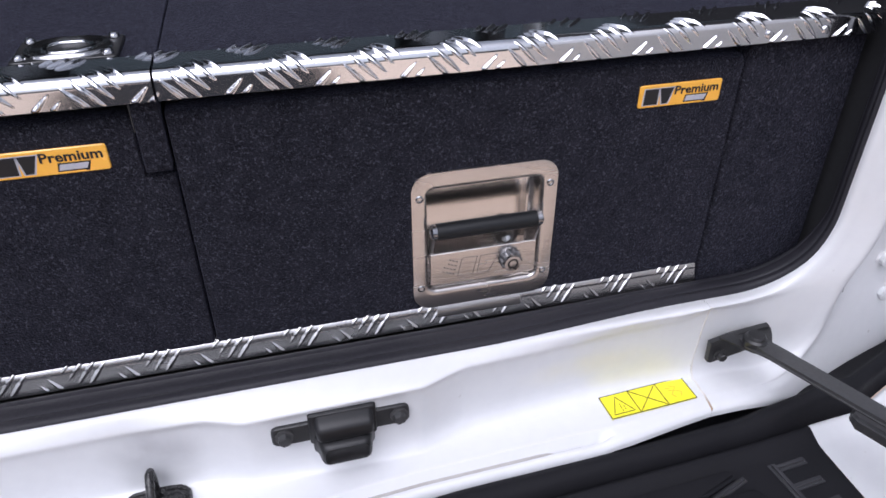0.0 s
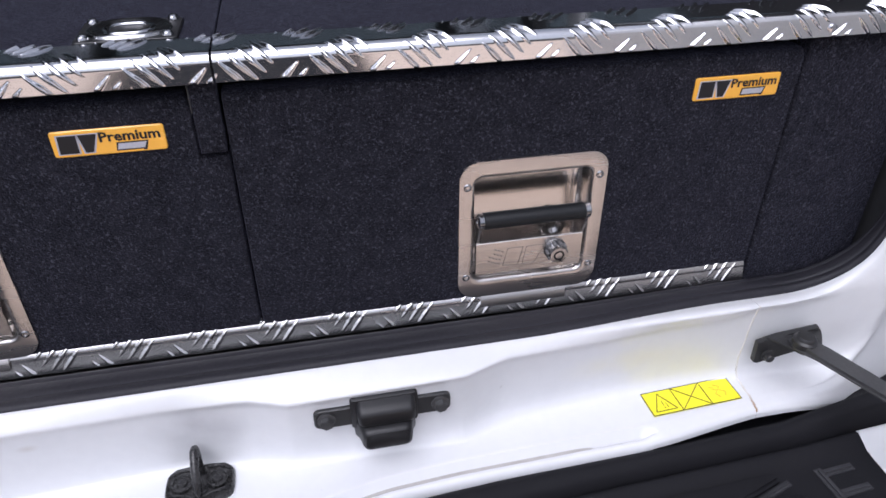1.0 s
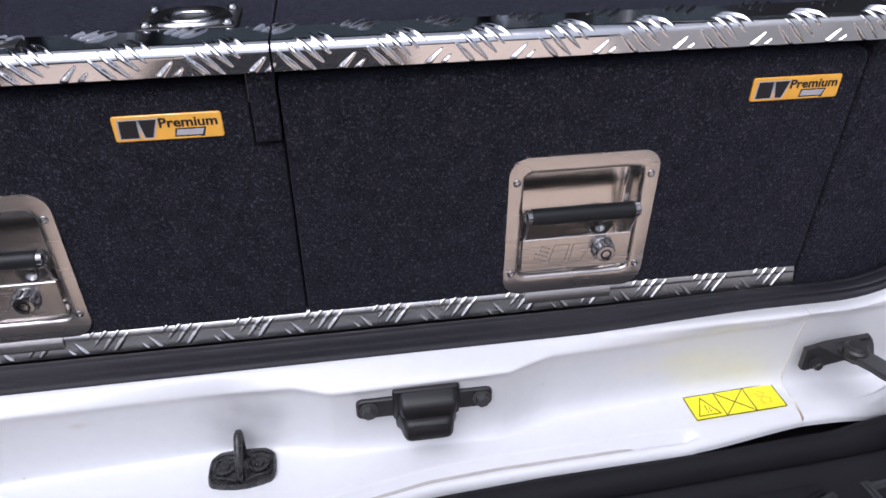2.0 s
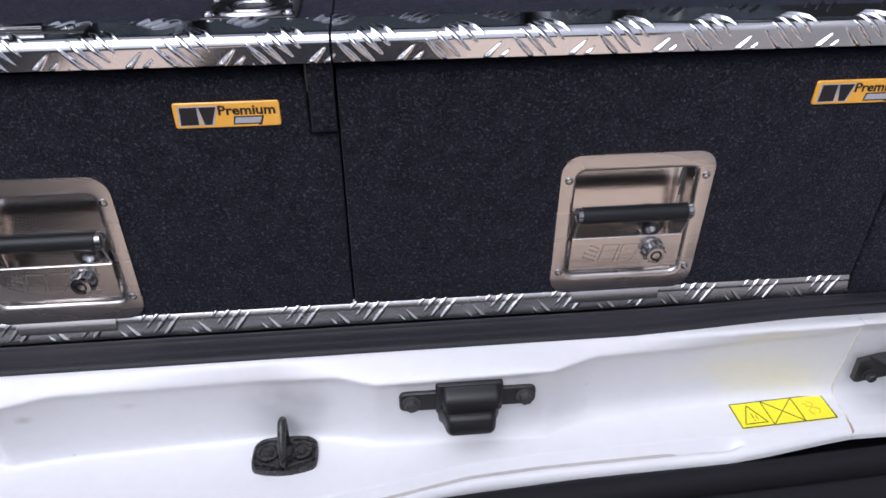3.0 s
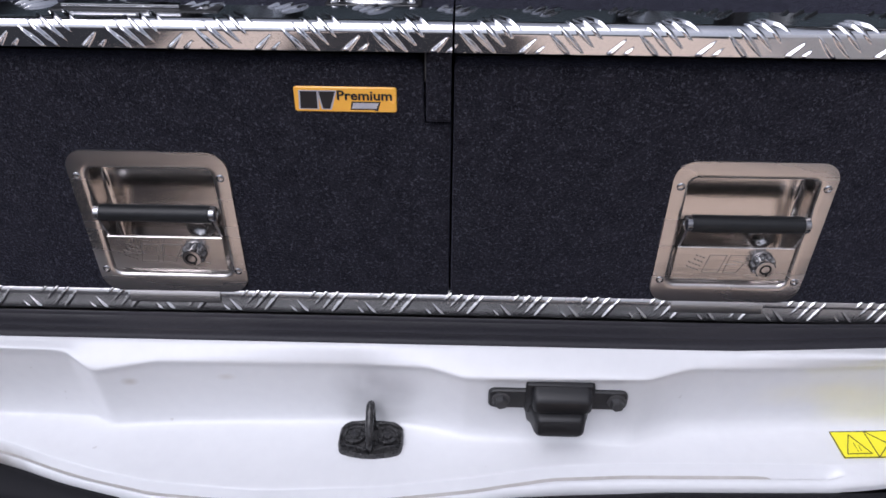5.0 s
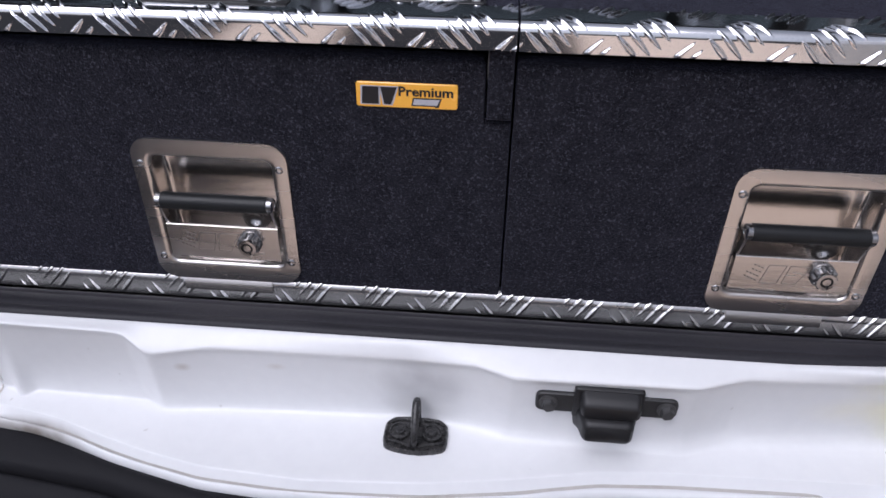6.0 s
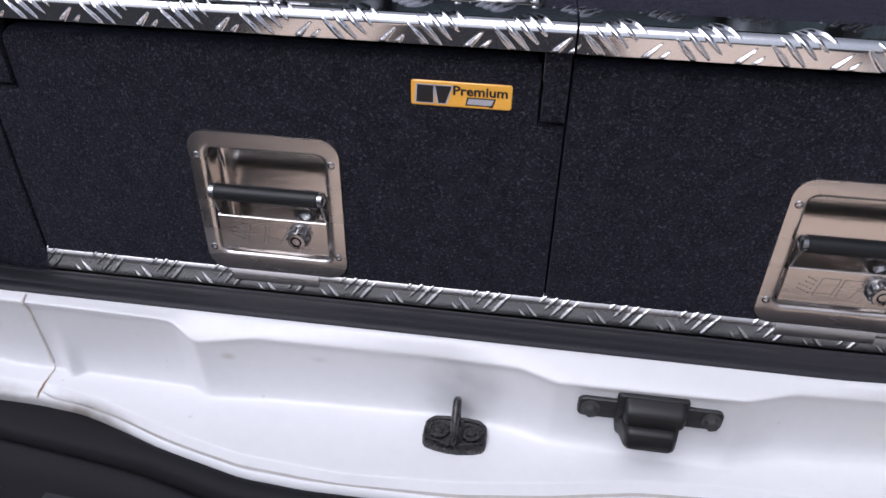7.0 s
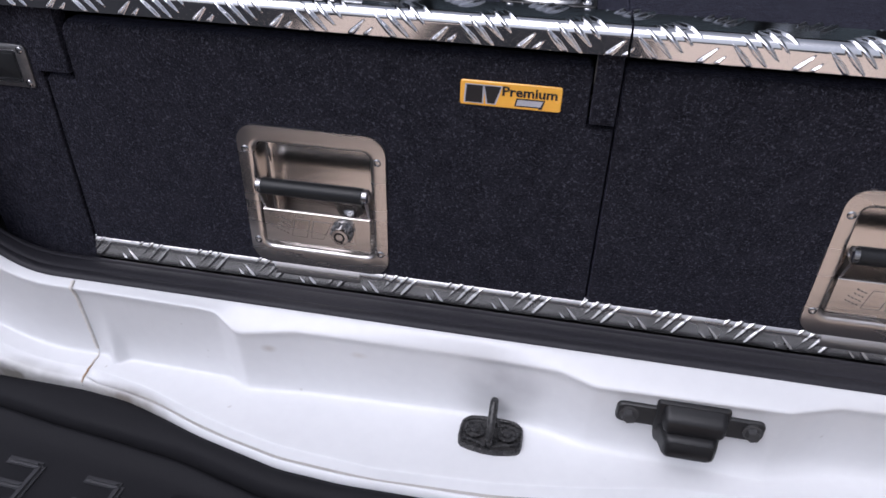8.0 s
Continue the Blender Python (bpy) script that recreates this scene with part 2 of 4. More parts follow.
def disc_levels(cu, cv, steps):
    return [(cu, cv, r, r, r, d) for r, d in steps]


def poly_prism(pts, y0, y1, plane="xz", bm=None):
    """A prism over a polygon: plane xz (depth y) or xy (depth z) or yz (depth x)."""
    bm = bm or bmesh.new()
    put = {"xz": lambda a, b, d: (a, d, b), "xy": lambda a, b, d: (a, b, d), "yz": lambda a, b, d: (d, a, b)}[plane]
    f = [bm.verts.new(put(a, b, y0)) for a, b in pts]
    g = [bm.verts.new(put(a, b, y1)) for a, b in pts]
    bm.faces.new(f)
    bm.faces.new(g)
    for i in range(len(f)):
        j = (i + 1) % len(f)
        bm.faces.new((f[i], f[j], g[j], g[i]))
    return bm


def bar_line(a, b, w, plane, d0, d1, bm=None):
    """A thin straight bar between two points of a plane."""
    a, b = Vector(a), Vector(b)
    t = (b - a).normalized()
    nrm = Vector((-t.y, t.x)) * w / 2
    return poly_prism([a + nrm, b + nrm, b - nrm, a - nrm], d0, d1, plane, bm)


def tube(points, radius, seg=10, bm=None):
    bm = bm or bmesh.new()
    pts = [Vector(p) for p in points]
    rows = []
    for i, p in enumerate(pts):
        t = (pts[min(i + 1, len(pts) - 1)] - pts[max(i - 1, 0)]).normalized()
        u = t.cross(Vector((1, 0, 0)) if abs(t.x) < 0.9 else Vector((0, 0, 1))).normalized()
        v = t.cross(u)
        rows.append([bm.verts.new(p + radius * (math.cos(k * math.tau / seg) * u + math.sin(k * math.tau / seg) * v)) for k in range(seg)])
    for a, b in zip(rows, rows[1:]):
        for k in range(seg):
            bm.faces.new((a[k], a[(k + 1) % seg], b[(k + 1) % seg], b[k]))
    bm.faces.new(rows[0])
    bm.faces.new(rows[-1])
    return bm


# ---- embossed tread plate, bent into an angle ----
def tread_angle(name, x0, x1, front, top, y_face, z_top, bend, mat, parent, label, falling, rising, thick=0.0025, step=0.0005,
                pitch=0.0608, row=0.068, rise=0.0022, half=0.0154, lean=46, tilt=0.0, width=0.0018, gap=0.0078, pressed=0.70):
    """Groups of five pointed bars in two directions. falling, rising: the middle bar of one group of each, along the plate and down it from the bend's start."""
    arc = bend * math.pi / 2
    s = np.arange(-top, front + arc + 1e-6, step)
    u = np.arange(x0, x1 + step / 2, step)
    h = np.zeros((len(u), len(s)))
    c, n = math.cos(radians(lean)), math.sin(radians(lean))
    for (gu0, gs0), (du, ds), (pu, ps) in ((falling, (c, n), (n, -c)), (rising, (c, -n), (n, c))):
        for k in range(int((x0 - gu0) / pitch) - 2, int((x1 - gu0) / pitch) + 3):
            for m in (-1, 0, 1):
                for q in (-2, -1, 0, 1, 2):
                    length = half * (1 - 0.03 * abs(q))
                    bu, bs = gu0 + k * pitch + q * gap * pu, gs0 + m * row + q * gap * ps
                    i0, i1 = np.searchsorted(u, (bu - length, bu + length))
                    j0, j1 = np.searchsorted(s, (bs - length, bs + length))
                    if i1 <= i0 or j1 <= j0:
                        continue
                    gu, gs = np.meshgrid(u[i0:i1] - bu, s[j0:j1] - bs, indexing="ij")
                    along, across = (gu * du + gs * ds) / length, gu * -ds + gs * du
                    w = width * np.clip(1 - np.abs(along) ** 1.5, 1e-6, 1)
                    flank = np.clip((1 - np.abs(across) / w) * 1.25, 0, 1)
                    bumped = rise * flank * (2 - flank) * np.clip(1 - along ** 2, 0, 1) ** 0.7
                    bumped[np.abs(along) > 1] = 0
                    h[i0:i1, j0:j1] = np.maximum(h[i0:i1, j0:j1], bumped)
    h *= np.clip((s[-1] - s) / 0.0016, 0, 1)[None]
    # the bend flattens the bars that cross it
    h *= (1 - pressed * np.sin(np.clip(s / arc, 0, 1) * math.pi))[None] * (1 + 0.15 * np.clip(-s / 0.006, 0, 1))[None]
    t = np.clip(s / arc, 0, 1) * math.pi / 2
    ny, nz = -np.sin(t), np.cos(t)
    y = y_face + bend + np.clip(-s, 0, None) + bend * ny
    z = z_top - bend - np.clip(s - arc, 0, None) + bend * nz
    y = y - tilt * np.clip(z_top - bend - z, 0, None)
    outer = np.stack([np.repeat(u[:, None], len(s), 1), y + ny * h, z + nz * h], -1)
    edge0 = np.stack([u, np.full(len(u), y[0]), np.full(len(u), z[0] - thick)], -1)[:, None]
    edge1 = np.stack([u, np.full(len(u), y[-1] + thick), np.full(len(u), z[-1])], -1)[:, None]
    inner = np.stack([u, np.full(len(u), y_face + thick), np.full(len(u), z_top - thick)], -1)[:, None]
    return grid_part(name, np.concatenate([outer, edge1, inner, edge0], 1), mat, parent, label, close_v=True, sharp=75)


def smoothed(xs, ys, soft):
    """A curve through few nodes, with rounded corners."""
    fine = np.linspace(xs[0], xs[-1], 600)
    v = np.interp(fine, xs, ys)
    k = max(1, int(soft / (fine[1] - fine[0])))
    v = np.convolve(np.pad(v, k, mode="edge"), np.ones(2 * k + 1) / (2 * k + 1), "valid")
    return lambda x: np.interp(x, fine, v)


# ---- ground behind the vehicle ----
bm = bmesh.new()
bmesh.ops.create_grid(bm, x_segments=2, y_segments=2, size=150, matrix=pose(0, 0, 0))
tagged(part("ground", bm, GROUND, smooth=False), "asphalt yard under the vehicle, darkened for shade", "ground", kind="structure")
# pale patches stand in for lit ground, dark gaps for shade and a figure
for x0, x1, y0, y1 in ((-1.45, -0.85, -6.5, -2.31), (0.38, 1.55, -6.5, 3.0), (-0.79, 0.377, -2.3, -0.55)):
    tagged(part("pavement", box(x0, x1, y0, y1, 0.0, 0.03, 0.006), PAVING), "pinkish concrete patch outlined as the lit ground in reflections", "pavement", kind="structure")

# ---- the vehicle: body opening, sill, seal, bumper, cabin ----
vehicle = empty("vehicle", "white four-wheel-drive wagon with its rear door open", "vehicle")

SEAM_L, SEAM_R = -0.468, 0.445
FLOOR = 0.716
face_y = smoothed([-0.56, -0.47, -0.34, -0.325, -0.305, -0.25, -0.08, -0.02, 0.01, 0.16, 0.20, 0.29, 0.36, 0.425, 0.448, 0.462, 0.60],
                  [-0.048, -0.048, -0.051, -0.052, -0.061, -0.055, -0.048, -0.055, -0.063, -0.064, -0.051, -0.044, -0.040, -0.041, -0.043, -0.058, -0.064], 0.0025)
edge_z = smoothed([-0.56, -0.47, -0.34, -0.325, -0.300, -0.25, -0.08, -0.02, 0.01, 0.16, 0.19, 0.29, 0.36, 0.42, 0.442, 0.60],
                  [0.801, 0.802, 0.803, 0.802, 0.789, 0.796, 0.792, 0.796, 0.792, 0.796, 0.797, 0.794, 0.796, 0.797, 0.806, 0.806], 0.005)
groove_y = smoothed([-0.60, -0.47, -0.40, -0.352, -0.305, -0.25, -0.16, -0.06, 0.016, 0.085, 0.15, 0.30, 0.345, 0.36, 0.42, 0.45, 0.60],
                    [-0.062, -0.067, -0.080, -0.0955, -0.109, -0.120, -0.126, -0.120, -0.109, -0.095, -0.0905, -0.087, -0.0868, -0.0865, -0.0775, -0.0735, -0.074], 0.012)
front_y = smoothed([-0.60, -0.47, -0.42, -0.38, -0.335, -0.317, -0.25, -0.19, -0.06, 0.02, 0.05, 0.10, 0.19, 0.24, 0.32, 0.345, 0.42, 0.45, 0.60],
                   [-0.078, -0.0825, -0.088, -0.097, -0.113, -0.1176, -0.133, -0.137, -0.135, -0.124, -0.117, -0.1105, -0.107, -0.106, -0.1045, -0.1035, -0.0925, -0.0888, -0.089], 0.012)


def sill_profile(x):
    """Profile from the seal out to the bumper, as (y, drop below the seal)."""
    f, e, g, k = float(face_y(x)), float(edge_z(x)), float(groove_y(x)), float(front_y(x))
    post = 0.0085 * math.exp(-((x + 0.445) / 0.0075) ** 2)
    z0 = 0.809
    q = max(0.3, min(1.0, (g - k) / 0.0155))
    lip = float(np.interp(x, [-0.466, -0.452, 0.322, 0.338], [0, 1, 1, 0]))
    F = FLOOR
    skirt = float(np.interp(x, [0.29, 0.335], [0.030, 0.0145]))
    soft = float(np.interp(x, [-0.32, -0.30, -0.02, 0.16, 0.30], [0.003, 0.005, 0.007, 0.012, 0.010]))
    pts = [(-0.030, z0 - 0.004), (-0.046, z0), (-0.051, z0 - 0.002), (f - 0.008, e + 0.003), (f - 0.0075, e), (f - 0.0045, e - 0.006),
           (f - 0.002 - post * 0.15, (e + F) / 2), (f - post, F + soft), (f - soft * 0.6 - post, F), (f + (g - f) * 0.40, F - 0.0005),
           (f + (g - f) * 0.80, F - 0.001), (g + 0.0008, F - 0.0012), (g, F - 0.0016 - 0.0004 * lip), (g - 0.0034 * q, F - 0.0024 - 0.0046 * lip), (g - 0.0066 * q, F - 0.003 - 0.0090 * lip),
           (g - 0.0080 * q, F - 0.0033 - 0.0100 * lip), (g - 0.0090 * q, F - 0.0036 - 0.0062 * lip), (g - 0.0104 * q, F - 0.004 - 0.0032 * lip), (k + 0.0030 * q, F - 0.005 - 0.0026 * lip), (k, F - 0.0085 - 0.0036 * lip), (k, F - skirt)]
    return pts


def rounded(rows, times=1, refine=3):
    """Refine a grid along its columns and soften the corners a little."""
    rows = np.asarray(rows)
    n = rows.shape[1]
    t = np.linspace(0, n - 1, (n - 1) * refine + 1)
    i = np.clip(t.astype(int), 0, n - 2)
    w = (t - i)[None, :, None]
    out = rows[:, i] * (1 - w) + rows[:, i + 1] * w
    for _ in range(times):
        out[:, 1:-1] = (out[:, :-2] + 2 * out[:, 1:-1] + out[:, 2:]) / 4
    return out


xs = np.linspace(SEAM_L + 0.0001, SEAM_R - 0.0001, 306)
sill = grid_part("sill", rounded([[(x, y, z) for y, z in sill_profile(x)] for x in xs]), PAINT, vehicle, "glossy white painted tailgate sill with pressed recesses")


groove_rows = []
for x in np.linspace(-0.450, 0.312, 320):
    g, k = float(groove_y(x)), float(front_y(x))
    q = max(0.3, min(1.0, (g - k) / 0.0155))
    sink = 0.006 * (1 - min(1.0, min(x + 0.450, 0.312 - x) / 0.05))
    groove_rows.append([(x, g - d * q, FLOOR - h - sink) for d, h in ((0.0050, 0.0110), (0.0056, 0.0092), (0.0064, 0.0100), (0.0074, 0.0108), (0.0084, 0.0106), (0.0092, 0.0112))])
grid_part("seam_filler", rounded(groove_rows), GROOVE, vehicle, "dirty grey seam filler in the sill's groove")


def corner_path(side, seam, x_side, radius=0.085, z_low=0.809, z_high=1.84):
    """Stations round the opening's lower corner: point, outward direction."""
    out, cx, cz = [], x_side - side * radius, z_low + radius
    for k in range(14):
        x = seam + (cx - seam) * k / 14
        out.append((x, z_low, 0, -1))
    for k in range(17):
        t = math.pi / 2 * k / 16
        out.append((cx + side * radius * math.sin(t), cz - radius * math.cos(t), side * math.sin(t), -math.cos(t)))
    for z in np.linspace(cz + 0.03, z_high, 12):
        out.append((x_side, z, side, 0))
    return out


def swept(path, profile_at, square=0.0):
    rows = []
    for k, (x, z, nx, nz) in enumerate(path):
        out = square * (2 * nx * nz) ** 2
        pts = [(y, d * (1 + out * min(1.0, max(0.0, (d - 0.04) / 0.06)))) for y, d in profile_at(k / (len(path) - 1))]
        rows.append([(x + nx * d, y, z + nz * d) for y, d in pts])
    return np.array(rows)


# hinge-side pillar: flange, ridge, valley and the flat that carries the hinge bolts
POST = [(-0.030, 0.004), (-0.046, 0.0), (-0.052, 0.002), (-0.055, 0.008), (-0.057, 0.014), (-0.060, 0.021), (-0.063, 0.029), (-0.065, 0.035), (-0.063, 0.041), (-0.057, 0.048),
        (-0.047, 0.055), (-0.036, 0.063), (-0.026, 0.071), (-0.021, 0.082), (-0.019, 0.096), (-0.018, 0.112), (-0.018, 0.128), (-0.018, 0.146), (-0.017, 0.166), (-0.010, 0.174), (0.004, 0.178)]
for side, seam, x_side in ((1, SEAM_R + 0.0001, 0.560), (-1, SEAM_L - 0.0001, -0.575)):
    start = [(y, 0.809 - z) for y, z in sill_profile(seam)]

    post = POST if side > 0 else [(y - 0.010 * min(1, d / 0.03) + 0.026 * min(1, max(0, d - 0.03) / 0.04), d * 1.10) for y, d in start]

    def pillar(t, start=start, post=post, side=side):
        w = min(1.0, max(0.0, (t - 0.36) / (0.24 if side > 0 else 0.32)))
        w = w * w * (3 - 2 * w)
        far = [(y + (py - y) * w, d + (pd - d) * w) for (y, d), (py, pd) in zip(start, post)]
        v = min(1.0, max(0.0, (t - 0.62) * 5.0))
        return far + [(far[-1][0] + 0.02 * v, far[-1][1] + 0.03 * v), (far[-1][0] + 0.05 * v, far[-1][1] + 0.05 * v)]

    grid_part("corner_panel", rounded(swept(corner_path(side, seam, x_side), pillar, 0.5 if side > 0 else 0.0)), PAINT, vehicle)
    # sealant bead over the joint
    prof = rounded([[(seam, y, z) for y, z in sill_profile(seam)]], 2, 3)[0][5:-4]
    line = [Vector(p) + Vector((random.uniform(-1, 1) * 0.0006, 0, 0.0006)) for p in prof]
    wall = [p + Vector((0, -0.0004 if side < 0 else 0, 0)) for p in line if p.z > FLOOR + 0.004]
    ledge = [p for p in line if p.z <= FLOOR + 0.006]
    part("sealant_bead", tube(wall, 0.0018 if side < 0 else 0.0008, 8), SEALANT, vehicle, "thick cream joint sealant")
    part("sealant_bead", tube(ledge, 0.0009, 6), SEALANT, vehicle, "cracked rust-stained joint sealant")

for hx, hz in ((0.6869, 0.7574), (0.6702, 0.8049)):
    part("hinge_bolt", rings(disc_levels(hx, hz, ((0.0105, -0.011), (0.0105, -0.0195), (0.0075, -0.0205), (0.0075, -0.0255), (0.0060, -0.0265))), n=3), PAINT, vehicle, "painted hinge bolt")

SEAL = [(-0.004, 0.0120), (-0.0085, 0.0105), (-0.0115, 0.0010), (-0.0135, -0.0015), (-0.018, -0.0020), (-0.0195, -0.0012), (-0.021, -0.0022), (-0.029, -0.0034), (-0.0345, -0.0030),
        (-0.036, -0.0018), (-0.0375, -0.0028), (-0.042, -0.0034), (-0.0455, -0.0022), (-0.0475, 0.0015), (-0.047, 0.006)]
right = corner_path(1, 0.0, 0.560)
left = corner_path(-1, 0.0, -0.575)
round_path = left[::-1] + right[1:]


def seal_profile(t):
    c = min(1.0, max(0.0, (abs(t - 0.5) * 2 - 0.36) / 0.36))
    x, _, nx, _ = round_path[round(t * (len(round_path) - 1))]
    w = min(1.0, max(0.0, (x - 0.22) / 0.20))
    v = min(1.0, max(0.0, 1 - math.asin(min(1.0, abs(nx))) / radians(62)))
    inward = 0.0125 * w * w * (3 - 2 * w) * v * v * (3 - 2 * v)
    return [(-0.0475 + inward + (y + 0.0475) * (1 - 0.62 * c) * (1 - inward / 0.0475), d) for y, d in SEAL]


grid_part("door_seal", rounded(swept(round_path, seal_profile), 1, 2), RUBBER, vehicle, "black ribbed rubber weather seal")

# bumper with its step pad
STEP = 0.686


slab_y = smoothed([-0.90, -0.47, -0.42, -0.335, -0.25, -0.19, -0.06, 0.05, 0.19, 0.30, 0.36, 0.42, 0.48, 0.58, 0.90],
                  [-0.079, -0.084, -0.089, -0.114, -0.134, -0.138, -0.136, -0.118, -0.109, -0.1065, -0.1045, -0.1012, -0.0990, -0.0985, -0.095], 0.012)
trench_y = smoothed([-0.90, -0.54, -0.47, -0.42, -0.34, -0.25, -0.15, 0.0, 0.10, 0.20, 0.30, 0.40, 0.48, 0.55, 0.65, 0.90],
                    [-0.100, -0.109, -0.119, -0.124, -0.134, -0.156, -0.160, -0.150, -0.138, -0.131, -0.1265, -0.1225, -0.119, -0.113, -0.108, -0.104], 0.015)


def bumper_profile(x):
    k, t = float(slab_y(x)), float(trench_y(x))
    e = float(np.interp(x, [0.28, 0.38, 0.47, 0.58], [0.0, 0.0, 0.0, -0.0170]))
    return [(k + 0.110, 0.660), (k + 0.016, 0.672 - e), (k + 0.003 - 0.4 * e, 0.6995 - e), (k - 0.004 - 0.5 * e, 0.7040 - e), ((k + t) / 2, 0.7030 - 0.7 * e), (t + 0.005, 0.6990 - 0.3 * e), (t + 0.002, 0.6925), (t, 0.6860), (t - 0.002, 0.6880), (t - 0.004, 0.6940),
            (t - 0.008, 0.6950), (t - 0.018, 0.6900), (t - 0.026, STEP + 0.001), (-0.222, STEP), (-0.234, STEP - 0.006), (-0.244, STEP - 0.030), (-0.247, 0.50)]


bumper = grid_part("bumper", rounded([[(x, y, z) for y, z in bumper_profile(x)] for x in np.linspace(-0.85, 0.5360, 140)], 1, 3), PLASTIC, vehicle, "black textured plastic rear bumper step")
grid_part("bumper_slab", rounded([[(x, y + 0.35 * max(0, x - 0.60), z) for y, z in bumper_profile(x)[:8]] for x in np.linspace(0.5362, 0.86, 32)], 1, 3), PLASTIC, vehicle)
grid_part("bumper_end", rounded([[(x, y + 0.35 * max(0, x - 0.60), z) for y, z in bumper_profile(x)[8:]] for x in np.linspace(0.5362, 0.86, 32)], 1, 3), PAINT, vehicle, "white painted bumper corner")
pad = rings([(0.057, -0.1945, 0.394, 0.0285, 0.008, STEP - 0.001), (0.057, -0.1945, 0.390, 0.0265, 0.007, STEP + 0.0045), (0.057, -0.1945, 0.388, 0.0245, 0.006, STEP + 0.0055)], "z")
part("step_pad", pad, PLASTIC, vehicle)
bm = poly_prism([(0.20, -0.158), (0.34, -0.150), (0.4290, -0.1440), (0.4345, -0.1490), (0.4330, -0.1535), (0.375, -0.1720), (0.20, -0.1730)], STEP - 0.001, STEP + 0.0075, "xy")
bmesh.ops.bevel(bm, geom=[e for e in bm.edges if all(v.co.z > STEP for v in e.verts)], offset=0.003, segments=3, affect="EDGES")
part("step_pad_shoulder", bm, PLASTIC, vehicle)


def rib(a, b, w=0.0085):
    bm = bar_line(a, b, w, "xy", STEP - 0.001, STEP + 0.0045)
    bmesh.ops.bevel(bm, geom=[e for e in bm.edges if all(v.co.z > STEP for v in e.verts)], offset=0.0026, segments=3, affect="EDGES")
    part("tread_rib", bm, RIB, vehicle)


rib((0.380, -0.1760), (0.4430, -0.1545), 0.0060)
for x, y, lean, reach, lift in ((-0.4595, -0.1636, -0.002, -0.034, 0.0016), (-0.3800, -0.1690, -0.001, -0.034, 0.0014), (0.4760, -0.1465, 0.005, 0.035, 0.0028)):
    rib((x, y), (x + lean, y - 0.055))
    for j in range(3):
        yr = y - (0.006 if x > 0 else 0.0) - 0.0225 * j
        rib((x + lean * j * 0.4, yr), (x + reach + lean * j * 0.4, yr + lift), 0.0075)

# cabin shell behind and above the cargo
# unseen and placed for light: roof kept forward, window panes cast no shadow
part("headlining", box(-0.62, 0.62, 0.74, 2.2, 1.83, 1.85), LINING, vehicle, smooth=False)
part("roof", box(-0.66, 0.66, 0.70, 2.25, 1.855, 1.91, 0.02), PAINT, vehicle)
for sx in (-1, 1):
    for y0, y1, z0, z1 in ((-0.03, 2.2, 0.70, 1.20), (-0.03, 2.2, 1.66, 1.83), (-0.03, 0.16, 1.2, 1.66), (1.05, 1.15, 1.2, 1.66)):
        part("cabin_side_trim", box(*sorted((sx * 0.585, sx * 0.62)), y0, y1, z0, z1), TRIM, vehicle, smooth=False)
    for y0, y1, z0, z1 in ((0.0, 2.2, 0.45, 1.18), (0.0, 2.2, 1.68, 1.854), (0.0, 0.14, 1.18, 1.68), (1.06, 1.14, 1.18, 1.68)):
        part("body_side", box(*sorted((sx * 0.70, sx * 0.73)), y0, y1, z0, z1, 0.004), PAINT, vehicle)
    for y0, y1 in ((0.14, 1.06), (1.14, 2.2)):
        pane = part("side_window", box(*sorted((sx * 0.712, sx * 0.716)), y0, y1, 1.18, 1.68), GLASS, vehicle, smooth=False)
        pane.visible_shadow = False
door = part("rear_door", box(0.715, 0.765, -1.20, -0.14, 0.62, 1.70, 0.015, 3), PAINT, vehicle, "white rear door swung open")
# unseen lining, made pale to bounce light onto the cabinet's right end
part("door_trim", box(0.700, 0.714, -1.12, -0.22, 0.68, 1.20, 0.006, 3), DOOR_LINING, door, "unseen pale grey door lining that bounces light")
screen = part("windscreen", box(-0.62, 0.62, 2.21, 2.216, 1.15, 1.85), GLASS, vehicle, smooth=False)
screen.visible_shadow = False
part("dashboard", box(-0.62, 0.62, 2.0, 2.2, 0.75, 1.14, 0.03, 3), TRIM, vehicle)
part("seat_back", box(-0.57, 0.57, 1.35, 1.50, 0.75, 1.45, 0.04, 4), TRIM, vehicle)
part("cargo_floor", box(-0.584, 0.584, -0.02, 2.2, 0.74, 0.775), TRIM, vehicle, smooth=False)
for sx in (-1, 1):
    wheel = part("wheel", rings(disc_levels(1.0, 0.37, ((0.24, sx * 0.60), (0.35, sx * 0.60), (0.37, sx * 0.62), (0.37, sx * 0.80), (0.35, sx * 0.82), (0.24, sx * 0.82))), "x", True, n=10), RUBBER, vehicle)
part("under_body", box(-0.69, 0.69, -0.02, 2.2, 0.40, 0.70), PLASTIC, vehicle, smooth=False)

# ---- the drawer cabinet in the cargo bay ----
DECK = 1.064
unit = empty("drawer_cabinet", "charcoal carpeted twin-drawer cabinet with bright tread-plate edges", "cabinet")
X_L, X_MID, X_R = -0.474, -0.0045, 0.457


def carpet_board(name, x0, x1, y0, y1, z0, z1, r, parent, label="", mat=CARPET):
    return part(name, box(x0, x1, y0, y1, z0, z1, r, 3), mat, parent, label)


